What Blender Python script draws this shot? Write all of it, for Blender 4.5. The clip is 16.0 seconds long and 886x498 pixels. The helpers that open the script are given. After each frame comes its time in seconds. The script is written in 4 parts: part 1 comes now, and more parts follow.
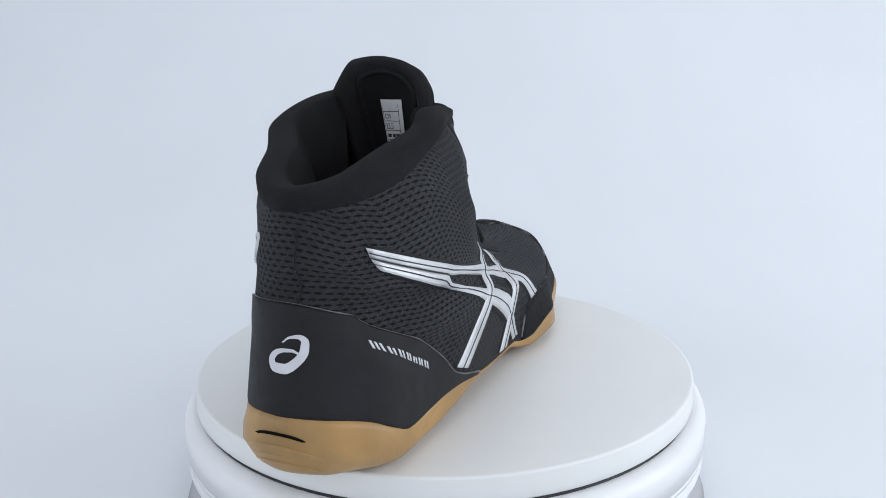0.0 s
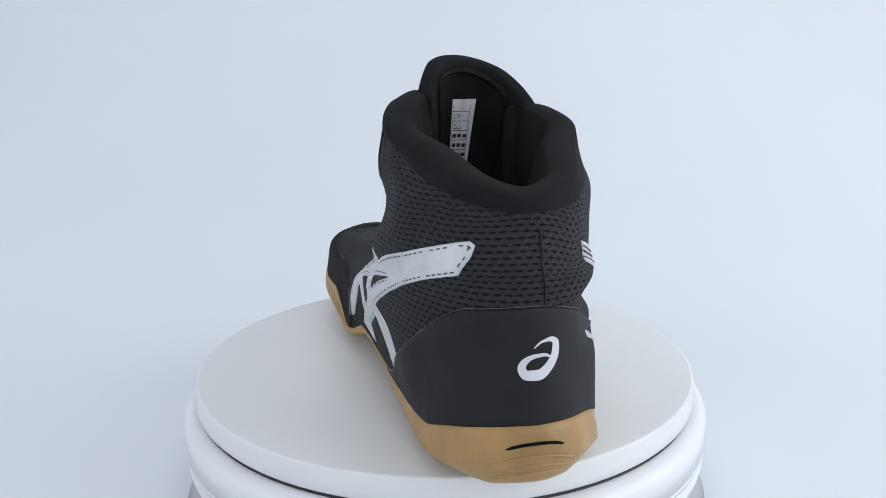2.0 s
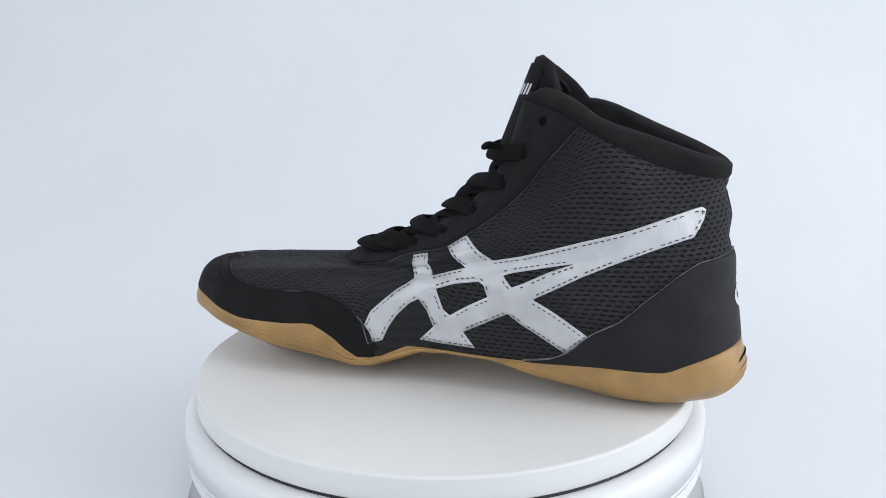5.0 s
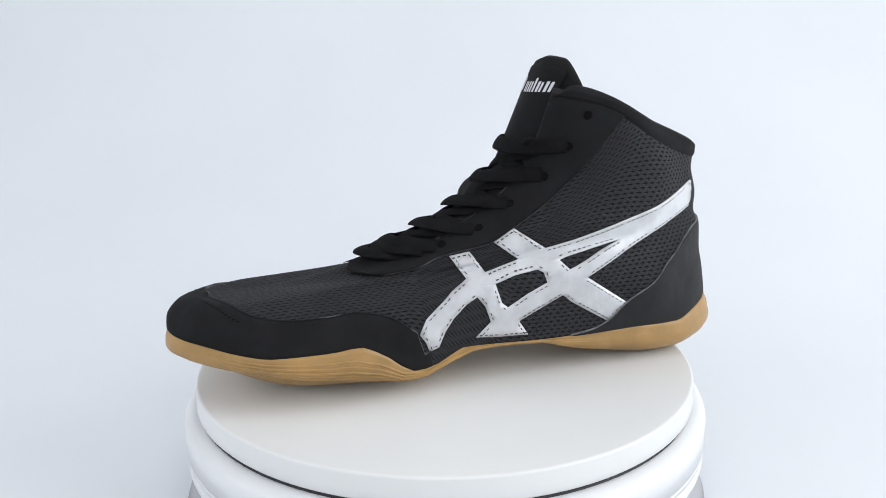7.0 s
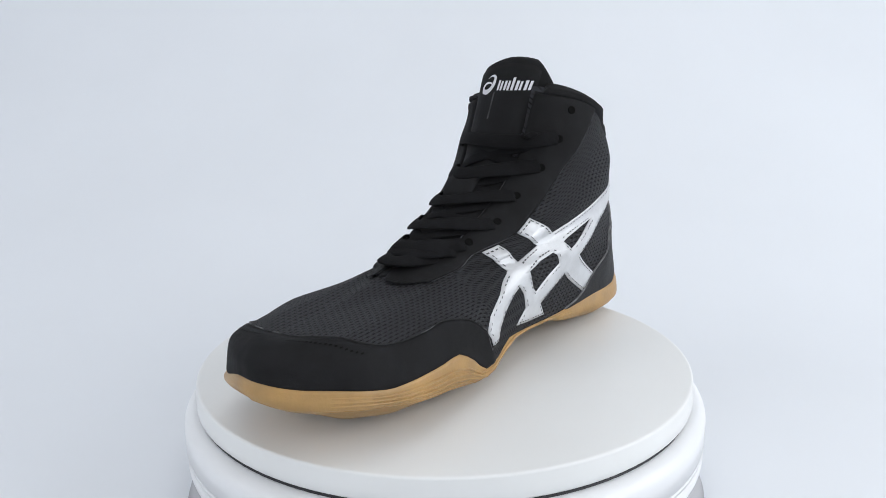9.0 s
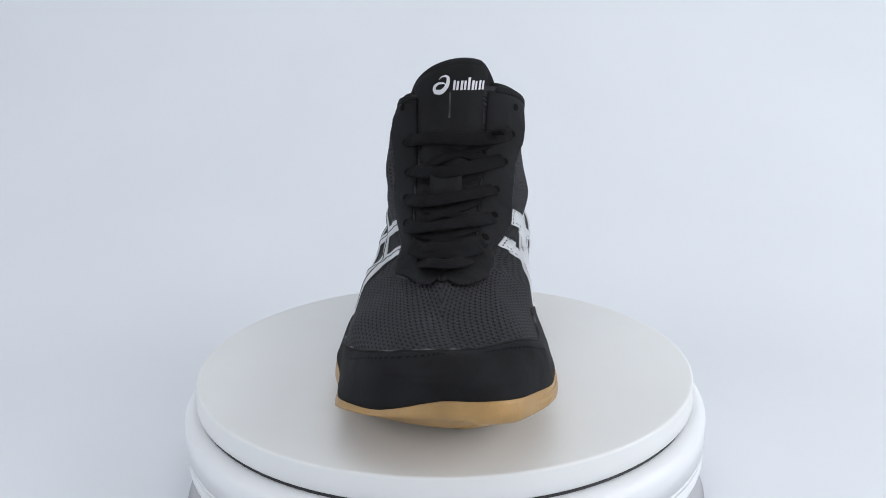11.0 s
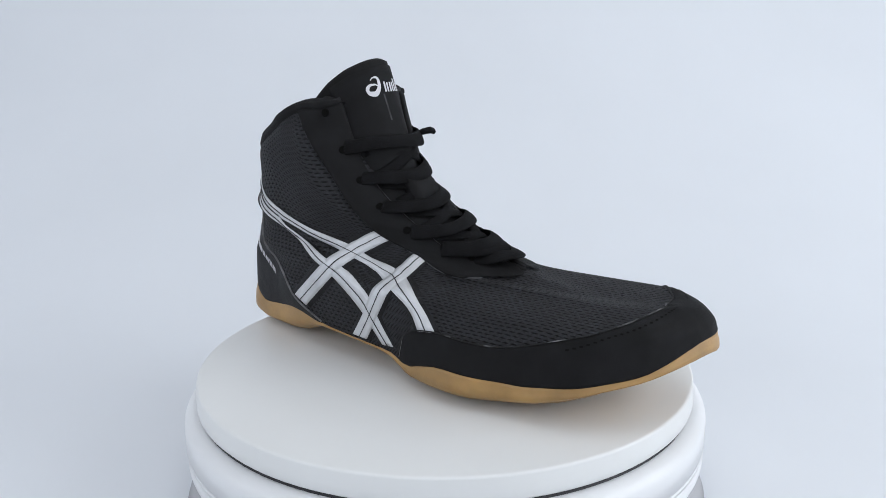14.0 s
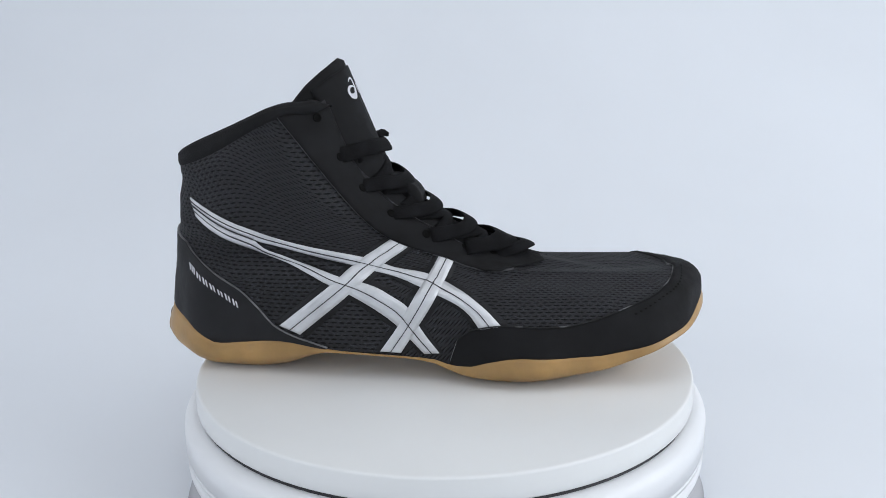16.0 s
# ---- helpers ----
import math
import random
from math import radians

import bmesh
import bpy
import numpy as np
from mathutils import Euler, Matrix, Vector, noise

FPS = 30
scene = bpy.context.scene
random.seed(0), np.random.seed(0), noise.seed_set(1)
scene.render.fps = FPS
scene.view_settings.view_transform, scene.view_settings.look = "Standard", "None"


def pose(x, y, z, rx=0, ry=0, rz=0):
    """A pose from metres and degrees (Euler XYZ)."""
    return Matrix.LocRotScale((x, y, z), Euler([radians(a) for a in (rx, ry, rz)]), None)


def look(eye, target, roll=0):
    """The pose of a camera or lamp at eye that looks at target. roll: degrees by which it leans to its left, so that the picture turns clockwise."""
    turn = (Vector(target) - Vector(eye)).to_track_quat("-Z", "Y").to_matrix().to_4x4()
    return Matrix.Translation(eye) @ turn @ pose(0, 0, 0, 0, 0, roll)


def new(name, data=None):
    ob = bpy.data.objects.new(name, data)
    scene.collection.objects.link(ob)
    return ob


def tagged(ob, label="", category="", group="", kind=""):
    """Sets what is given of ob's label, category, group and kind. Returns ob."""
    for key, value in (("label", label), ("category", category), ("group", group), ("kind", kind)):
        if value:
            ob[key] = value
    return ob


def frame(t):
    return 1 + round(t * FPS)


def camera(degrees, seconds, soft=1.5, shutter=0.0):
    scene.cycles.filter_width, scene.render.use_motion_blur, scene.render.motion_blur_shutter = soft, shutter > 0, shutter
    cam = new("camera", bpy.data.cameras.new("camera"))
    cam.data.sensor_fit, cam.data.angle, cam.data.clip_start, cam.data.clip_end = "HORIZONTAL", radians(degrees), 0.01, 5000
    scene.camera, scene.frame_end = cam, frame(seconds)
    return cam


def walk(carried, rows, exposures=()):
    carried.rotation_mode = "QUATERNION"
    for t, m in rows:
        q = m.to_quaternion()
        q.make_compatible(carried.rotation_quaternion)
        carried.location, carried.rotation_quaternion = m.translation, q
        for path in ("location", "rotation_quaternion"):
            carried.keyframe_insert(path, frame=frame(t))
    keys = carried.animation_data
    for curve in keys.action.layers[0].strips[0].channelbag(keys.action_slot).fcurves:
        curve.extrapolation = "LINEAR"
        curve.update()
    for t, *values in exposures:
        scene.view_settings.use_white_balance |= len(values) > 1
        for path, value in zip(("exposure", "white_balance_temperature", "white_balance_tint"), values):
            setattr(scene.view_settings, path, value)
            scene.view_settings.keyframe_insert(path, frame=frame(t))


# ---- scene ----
from mathutils import geometry

# ---- camera: it stands still before the turntable ----
cam = camera(60.80, 16.0, soft=0.65)
EYE = pose(0.0, -0.36692, 0.14358, 90 - 13.553, 0, 0.0174) @ pose(0, 0, 0, 0, 0, -0.653)
walk(cam, [(0.0, EYE), (16.0, EYE)], [(0.0, -0.16, 6500, 10), (4.0, -0.14, 6570, 10), (6.5, 0.04, 6800, 10), (7.5, 0.04, 6800, 10), (9.0, -0.08, 6750, 10), (12.5, -0.18, 6620, 10), (16.0, -0.22, 6560, 10)])

START, RATE = -23.96, 17.933      # the shoe's heading at the start and the platter's turn, degrees and degrees a second
PLATE = 0.1225                   # radius of the platter

# ---- light: soft boxes of a photo corner, over and beside the turntable ----
world = bpy.data.worlds.new("studio")
scene.world = world
world.use_nodes = True
world.node_tree.nodes["Background"].inputs["Color"].default_value = (0.80, 0.87, 1.0, 1)
world.node_tree.nodes["Background"].inputs["Strength"].default_value = 0.5


def softbox(name, eye, target, w, h, watts, colour):
    d = bpy.data.lights.new(name, "AREA")
    d.shape, d.size, d.size_y, d.energy, d.color = "RECTANGLE", w, h, watts, colour
    ob = new(name, d)
    ob.matrix_basis = look(eye, target)
    return ob


softbox("softbox_top", (0.05, 0.0, 1.25), (0, 0.05, 0), 1.5, 1.4, 5.0, (1.0, 0.985, 0.96))
softbox("softbox_right", (1.10, -0.28, 0.50), (0, 0.12, 0.05), 1.1, 0.9, 10.6, (0.92, 0.96, 1.0))
# unseen fill added behind the camera to lighten the shadow under the shoe
softbox("front_fill", (0.0, -1.12, 0.55), (0, 0.0, 0.03), 1.3, 0.8, 2.5, (0.97, 0.985, 1.0))
softbox("softbox_left", (-1.10, -0.35, 0.50), (0, 0.12, 0.05), 1.1, 0.9, 3.9, (0.91, 0.95, 1.0))


# ---- materials ----
def nodes(name, colour, rough=0.6, metal=0.0, spec=0.5):
    m = bpy.data.materials.new(name)
    m.use_nodes = True
    b = m.node_tree.nodes["Principled BSDF"]
    b.inputs["Base Color"].default_value = (*colour, 1)
    b.inputs["Roughness"].default_value = rough
    b.inputs["Metallic"].default_value = metal
    b.inputs["Specular IOR Level"].default_value = spec
    return m, m.node_tree, b


def node(t, kind, links=(), **values):
    n = t.nodes.new(kind)
    for k, v in values.items():
        if k in n.inputs:
            n.inputs[k].default_value = v
    for src, out, dst in links:
        t.links.new(src.outputs[out], n.inputs[dst])
    return n


def varied(name, colour, rough, scale, amount, bump, bump_scale, metal=0.0, spec=0.5, coords="Object", fine=0.0):
    """A material whose colour wanders at one scale and whose relief has a finer one."""
    m, t, b = nodes(name, colour, rough, metal, spec)
    co = node(t, "ShaderNodeTexCoord")
    n1 = node(t, "ShaderNodeTexNoise", [(co, coords, "Vector")], Scale=scale, Detail=4.0)
    ramp = node(t, "ShaderNodeMapRange", [(n1, "Fac", "Value")])
    ramp.inputs["From Min"].default_value, ramp.inputs["From Max"].default_value = 0.3, 0.7
    ramp.inputs["To Min"].default_value, ramp.inputs["To Max"].default_value = 1 - amount, 1 + amount
    mix = node(t, "ShaderNodeVectorMath", [(ramp, "Result", 1)])
    mix.operation = "MULTIPLY"
    mix.inputs[0].default_value = colour
    t.links.new(mix.outputs[0], b.inputs["Base Color"])
    rr = node(t, "ShaderNodeMapRange", [(n1, "Fac", "Value")])
    rr.inputs["To Min"].default_value, rr.inputs["To Max"].default_value = max(rough - 0.12, 0), min(rough + 0.12, 1)
    t.links.new(rr.outputs["Result"], b.inputs["Roughness"])
    n2 = node(t, "ShaderNodeTexNoise", [(co, coords, "Vector")], Scale=bump_scale, Detail=3.0)
    bp = node(t, "ShaderNodeBump", [(n2, "Fac", "Height")], Strength=bump, Distance=0.0006)
    if fine:
        n3 = node(t, "ShaderNodeTexNoise", [(co, coords, "Vector")], Scale=70.0, Detail=2.0)
        low = node(t, "ShaderNodeBump", [(n3, "Fac", "Height")], Strength=fine, Distance=0.004)
        t.links.new(low.outputs["Normal"], bp.inputs["Normal"])
    t.links.new(bp.outputs["Normal"], b.inputs["Normal"])
    return m, t, b, co, bp


def mesh_fabric():
    """Black air mesh: staggered rows of short slots in a knit."""
    m, t, b = nodes("air_mesh", (0.012, 0.013, 0.016), 0.72, 0, 0.22)
    uv = node(t, "ShaderNodeUVMap")
    uv.uv_map = "knit"
    wob = node(t, "ShaderNodeTexNoise", [(uv, "UV", "Vector")], Scale=160.0, Detail=2.0)
    off = node(t, "ShaderNodeVectorMath", [(wob, "Color", 0)])
    off.operation = "MULTIPLY_ADD"
    off.inputs[1].default_value, off.inputs[2].default_value = (0.0012, 0.0005, 0), (-0.0006, -0.00025, 0)
    add = node(t, "ShaderNodeVectorMath", [(uv, "UV", 0), (off, "Vector", 1)])
    add.operation = "ADD"
    def op(kind, a, b=None, clamp=False):
        n = t.nodes.new("ShaderNodeMath")
        n.operation, n.use_clamp = kind, clamp
        for k, v in enumerate((a, b)):
            if isinstance(v, (int, float)):
                n.inputs[k].default_value = v
            elif v is not None:
                t.links.new(v, n.inputs[k])
        return n.outputs[0]

    xy = node(t, "ShaderNodeSeparateXYZ", [(add, "Vector", "Vector")])
    v = op("MULTIPLY", xy.outputs["Y"], 1 / 0.0021)
    row = op("FLOOR", v)
    u = op("ADD", op("MULTIPLY", xy.outputs["X"], 1 / 0.0037), op("MULTIPLY", row, 0.47))
    fu, fv = op("ABSOLUTE", op("SUBTRACT", op("FRACT", u), 0.5)), op("ABSOLUTE", op("SUBTRACT", op("FRACT", v), 0.5))
    ru, rv = op("POWER", op("MULTIPLY", fu, 2.0), 2.0), op("POWER", op("MULTIPLY", fv, 4.4), 2.0)
    knit = op("MULTIPLY", op("SUBTRACT", op("SQRT", op("ADD", ru, rv)), 0.5), 2.2, True)   # 0 in a slot, 1 on the knit
    big = node(t, "ShaderNodeTexNoise", [(uv, "UV", "Vector")], Scale=30.0, Detail=3.0)
    mx = node(t, "ShaderNodeMix")
    mx.data_type = "RGBA"
    t.links.new(knit, mx.inputs[0])
    mx.inputs[6].default_value, mx.inputs[7].default_value = (0.0035, 0.0035, 0.004, 1), (0.0290, 0.0295, 0.0335, 1)
    mul = node(t, "ShaderNodeMapRange", [(big, "Fac", "Value")])
    mul.inputs["To Min"].default_value, mul.inputs["To Max"].default_value = 0.65, 1.35
    vm = node(t, "ShaderNodeVectorMath", [(mul, "Result", 1)])
    vm.operation = "MULTIPLY"
    t.links.new(mx.outputs[2], vm.inputs[0])
    t.links.new(vm.outputs[0], b.inputs["Base Color"])
    yarn = node(t, "ShaderNodeTexNoise", [(uv, "UV", "Vector")], Scale=1500.0, Detail=2.0)
    bp = node(t, "ShaderNodeBump", Strength=1.0, Distance=0.0013)
    # every stitch stands up a little between its neighbours
    lump = op("SUBTRACT", 1.0, op("POWER", op("MULTIPLY", op("ABSOLUTE", op("SUBTRACT", op("FRACT", op("ADD", u, 0.5)), 0.5)), 2.0), 2.0))
    t.links.new(op("ADD", op("ADD", knit, op("MULTIPLY", lump, 0.45)), op("MULTIPLY", yarn.outputs["Fac"], 0.45)), bp.inputs["Height"])
    t.links.new(bp.outputs["Normal"], b.inputs["Normal"])
    return m


MESH = mesh_fabric()
SUEDE = varied("black_synthetic", (0.0125, 0.0125, 0.0142), 0.62, 60, 0.25, 0.25, 2500, spec=0.25, fine=0.25)[0]
NUBUCK = varied("black_nubuck", (0.0092, 0.0092, 0.0102), 0.75, 60, 0.35, 0.3, 3000, spec=0.16, fine=0.35)[0]
LINING = varied("black_lining", (0.011, 0.011, 0.012), 0.9, 80, 0.3, 0.6, 1800, spec=0.2, fine=0.2)[0]
LACE = varied("black_lace", (0.0078, 0.0078, 0.0088), 0.9, 120, 0.35, 0.9, 1600, spec=0.12)[0]
BLACK = varied("black_hole", (0.004, 0.004, 0.004), 0.9, 120, 0.3, 0.1, 1600, spec=0.1)[0]
SILVER = varied("silver_synthetic", (0.60, 0.61, 0.63), 0.43, 90, 0.10, 0.35, 1500, metal=0.35, fine=0.35)[0]
PRINT = varied("silver_print", (0.62, 0.62, 0.66), 0.45, 150, 0.05, 0.1, 2000)[0]
THREAD = varied("dark_thread", (0.05, 0.05, 0.055), 0.8, 300, 0.3, 0.3, 3000)[0]
PALE_EDGE = varied("pale_cut_edge", (0.15, 0.15, 0.155), 0.8, 160, 0.5, 0.4, 2000)[0]
EDGE = varied("worn_edge", (0.034, 0.034, 0.037), 0.85, 160, 0.9, 0.4, 2000)[0]
LABEL = varied("white_label", (0.72, 0.72, 0.73), 0.7, 200, 0.08, 0.3, 900)[0]
INK = varied("label_ink", (0.03, 0.03, 0.035), 0.7, 200, 0.2, 0.1, 900)[0]
WHITE = varied("white_plastic", (0.78, 0.79, 0.79), 0.42, 14, 0.02, 0.06, 700)[0]
SHELL_WHITE = varied("white_shell_plastic", (0.80, 0.81, 0.83), 0.32, 14, 0.02, 0.05, 600)[0]
GREY = varied("grey_plastic", (0.42, 0.42, 0.44), 0.5, 20, 0.05, 0.1, 700)[0]
# near-black: painted shade of the platter gap, and the stripes' own black piping
DARK = varied("gap_shade_and_piping", (0.03, 0.03, 0.035), 0.7, 40, 0.2, 0.1, 700)[0]
PAPER = varied("white_paper", (0.77, 0.80, 0.845), 0.85, 3, 0.02, 0.05, 400)[0]


def scuffed():
    """Black nubuck rubbed pale in patches along a cut edge."""
    m, t, b, co, bp = varied("scuffed_edge", (0.012, 0.012, 0.013), 0.85, 160, 0.3, 0.4, 2000)
    n = node(t, "ShaderNodeTexNoise", [(co, "Object", "Vector")], Scale=55.0, Detail=6.0)
    r = node(t, "ShaderNodeMapRange", [(n, "Fac", "Value")])
    r.inputs["From Min"].default_value, r.inputs["From Max"].default_value = 0.54, 0.66
    mx = node(t, "ShaderNodeMix")
    mx.data_type = "RGBA"
    t.links.new(r.outputs["Result"], mx.inputs[0])
    mx.inputs[6].default_value, mx.inputs[7].default_value = (0.012, 0.012, 0.013, 1), (0.24, 0.24, 0.25, 1)
    t.links.new(mx.outputs[2], b.inputs["Base Color"])
    return m


SCUFF = scuffed()


def gum():
    m, t, b, co, bp = varied("gum_rubber", (0.375, 0.222, 0.080), 0.40, 60, 0.2, 0.2, 900)
    b.inputs["Subsurface Weight"].default_value = 0.15
    b.inputs["Subsurface Radius"].default_value = (0.006, 0.003, 0.001)
    return m


GUM = gum()


# ---- mesh helpers ----
def part(name, bm, material, parent=None, label="", smooth_faces=True):
    me = bpy.data.meshes.new(name)
    bmesh.ops.recalc_face_normals(bm, faces=bm.faces)
    bm.to_mesh(me)
    bm.free()
    for p in me.polygons:
        p.use_smooth = smooth_faces
    me.materials.append(material)
    ob = new(name, me)
    ob.parent = parent
    return tagged(ob, label)


def grid_into(bm, pts, closed=False, uvs=None):
    """A sheet of quads over a grid of points; closed joins its last column to the first."""
    rows, cols = len(pts), len(pts[0])
    v = [[bm.verts.new(p) for p in row] for row in pts]
    layer = bm.loops.layers.uv.get("knit") or bm.loops.layers.uv.new("knit") if uvs is not None else None
    for i in range(rows - 1):
        for j in range(cols if closed else cols - 1):
            k = (j + 1) % cols
            f = bm.faces.new((v[i][j], v[i][k], v[i + 1][k], v[i + 1][j]))
            if layer:
                for loop, (r, c) in zip(f.loops, ((i, j), (i, j + 1), (i + 1, j + 1), (i + 1, j))):
                    loop[layer].uv = uvs[r][c]
    return v


def turned(profile, steps=128):
    """A body of revolution from (radius, height) pairs."""
    bm = bmesh.new()
    rings = [[(r * math.cos(a), r * math.sin(a), z) for a in (2 * math.pi * k / steps for k in range(steps))] for r, z in profile]
    v = grid_into(bm, rings, closed=True)
    for row in (v[0], v[-1]):
        if (row[0].co - row[steps // 2].co).length > 1e-4:
            bm.faces.new(row)
    return bm


def arc(cx, cz, r, a0, a1, n=6):
    return [(cx + r * math.cos(radians(a0 + (a1 - a0) * k / n)), cz + r * math.sin(radians(a0 + (a1 - a0) * k / n))) for k in range(n + 1)]


# ---- the setting: a paper sweep and the white walls of the photo corner ----
FLOOR = -0.062


def sweep():
    prof = [(-1.30, FLOOR), (0.14, FLOOR)]
    prof += [(0.14 + 0.86 * math.sin(radians(a)), FLOOR + 0.86 * (1 - math.cos(radians(a)))) for a in range(4, 91, 4)] + [(1.0, 1.0)]
    prof += [(1.0, 1.7)]
    bm = bmesh.new()
    rows = [[(x, y, z) for y, z in prof] for x in np.linspace(-1.5, 1.5, 9)]
    back = [[(x, y + 0.004, z - 0.004) for y, z in prof] for x in np.linspace(-1.5, 1.5, 9)]
    a, b = grid_into(bm, rows), grid_into(bm, back)
    for i in range(len(a) - 1):
        for k in (0, -1):
            bm.faces.new((a[i][k], a[i + 1][k], b[i + 1][k], b[i][k]))
    return tagged(part("backdrop", bm, PAPER), "seamless white paper sweep behind the turntable", "backdrop", kind="structure")


def slab(name, lo, hi, label):
    bm = bmesh.new()
    bmesh.ops.create_cube(bm, size=1, matrix=Matrix.Translation((Vector(lo) + Vector(hi)) / 2) @ Matrix.Diagonal((*(Vector(hi) - Vector(lo)), 1)))
    return tagged(part(name, bm, PAPER, smooth_faces=False), label, name.split("_")[0], kind="structure")


sweep()
slab("wall_west", (-1.58, -1.30, FLOOR), (-1.50, 1.0, 1.7), "plain white studio side wall")
slab("wall_east", (1.50, -1.30, FLOOR), (1.58, 1.0, 1.7), "plain white studio side wall")
slab("wall_south", (-1.58, -1.38, FLOOR), (1.58, -1.30, 1.7), "plain white studio wall behind the camera")
slab("ceiling", (-1.58, -1.38, 1.70), (1.58, 1.0, 1.78), "plain white studio ceiling")


# ---- turntable ----
def turntable():
    t = tagged(new("turntable"), "round white plastic motorised display turntable on white paper", "turntable")
    R = PLATE
    platter = part("platter", turned([(0.0005, 0), (R * 0.5, 0), (R - 0.0016, 0)] + arc(R - 0.0012, -0.0012, 0.0012, 90, 0, 5)[1:]
                                     + [(R + 0.0004, -0.006), (R + 0.0005, -0.0100)] + [(R - 0.0005, -0.0112), (R - 0.010, -0.0114), (0.0005, -0.0114)]),
                   WHITE, t, "smooth flat white revolving disc")
    # solid near-black ring; its colour paints the shade between platter and drum
    part("gap_shade_ring", turned([(R - 0.012, -0.0115), (R - 0.0010, -0.0115), (R - 0.0010, -0.0150), (R - 0.012, -0.0150)]), DARK, t, "dark ring that stands in for the gap's shade")
    top = [(R - 0.006, -0.0138), (R - 0.0020, -0.0130), (R + 0.0000, -0.0128)] + arc(R + 0.0005, -0.0192, 0.0062, 88, 5, 10)
    drum = part("drum", turned([(R - 0.013, -0.0152)] + top + [(R + 0.0067, -0.0284), (R + 0.0056, -0.0285), (R + 0.0056, -0.0290), (R + 0.0067, -0.0291),
                                (R + 0.0066, -0.0309), (R + 0.0056, -0.0310), (R + 0.0056, -0.0314), (R + 0.0064, -0.0315)]
                               + arc(R + 0.0034, -0.0368, 0.003, 0, -85, 5) + [(R - 0.004, -0.0402), (0.02, -0.0402)]),
                SHELL_WHITE, t, "white plastic drum with two fine seam lines")
    part("foot_skirt", turned([(R - 0.010, -0.0400), (R + 0.0020, -0.0420), (R + 0.0090, FLOOR), (R - 0.02, FLOOR)]), GREY, t, "grey base skirt")
    return t, platter


TABLE, PLATTER = turntable()

# ---- the shoe's upper ----
NS, NT = 72, 144      # rows up the upper, columns round it


def smooth(xs, ys, x):
    """Monotone cubic through the points (xs, ys)."""
    xs, ys, x = np.asarray(xs, float), np.asarray(ys, float), np.asarray(x, float)
    h = np.diff(xs)
    d = np.diff(ys, axis=0) / (h if ys.ndim == 1 else h[:, None])
    m = np.zeros_like(ys)
    m[0], m[-1] = d[0], d[-1]
    m[1:-1] = np.where(d[:-1] * d[1:] > 0, 2 * d[:-1] * d[1:] / np.where(d[:-1] + d[1:] == 0, 1, d[:-1] + d[1:]), 0)
    i = np.clip(np.searchsorted(xs, x) - 1, 0, len(xs) - 2)
    t, hh = (x - xs[i]) / h[i], h[i]
    if ys.ndim > 1:
        t, hh = t[..., None], hh[..., None]
    return ((1 + 2 * t) * (1 - t) ** 2) * ys[i] + t * (1 - t) ** 2 * hh * m[i] + t * t * (3 - 2 * t) * ys[i + 1] + t * t * (t - 1) * hh * m[i + 1]


def mid(y):
    """The shoe's middle line, which bends inwards to the big toe (mm)."""
    return smooth([-150, -110, -60, -20, 20, 60, 100, 135], [1, 1, 0, 0, -2, -6, -13, -25], y)


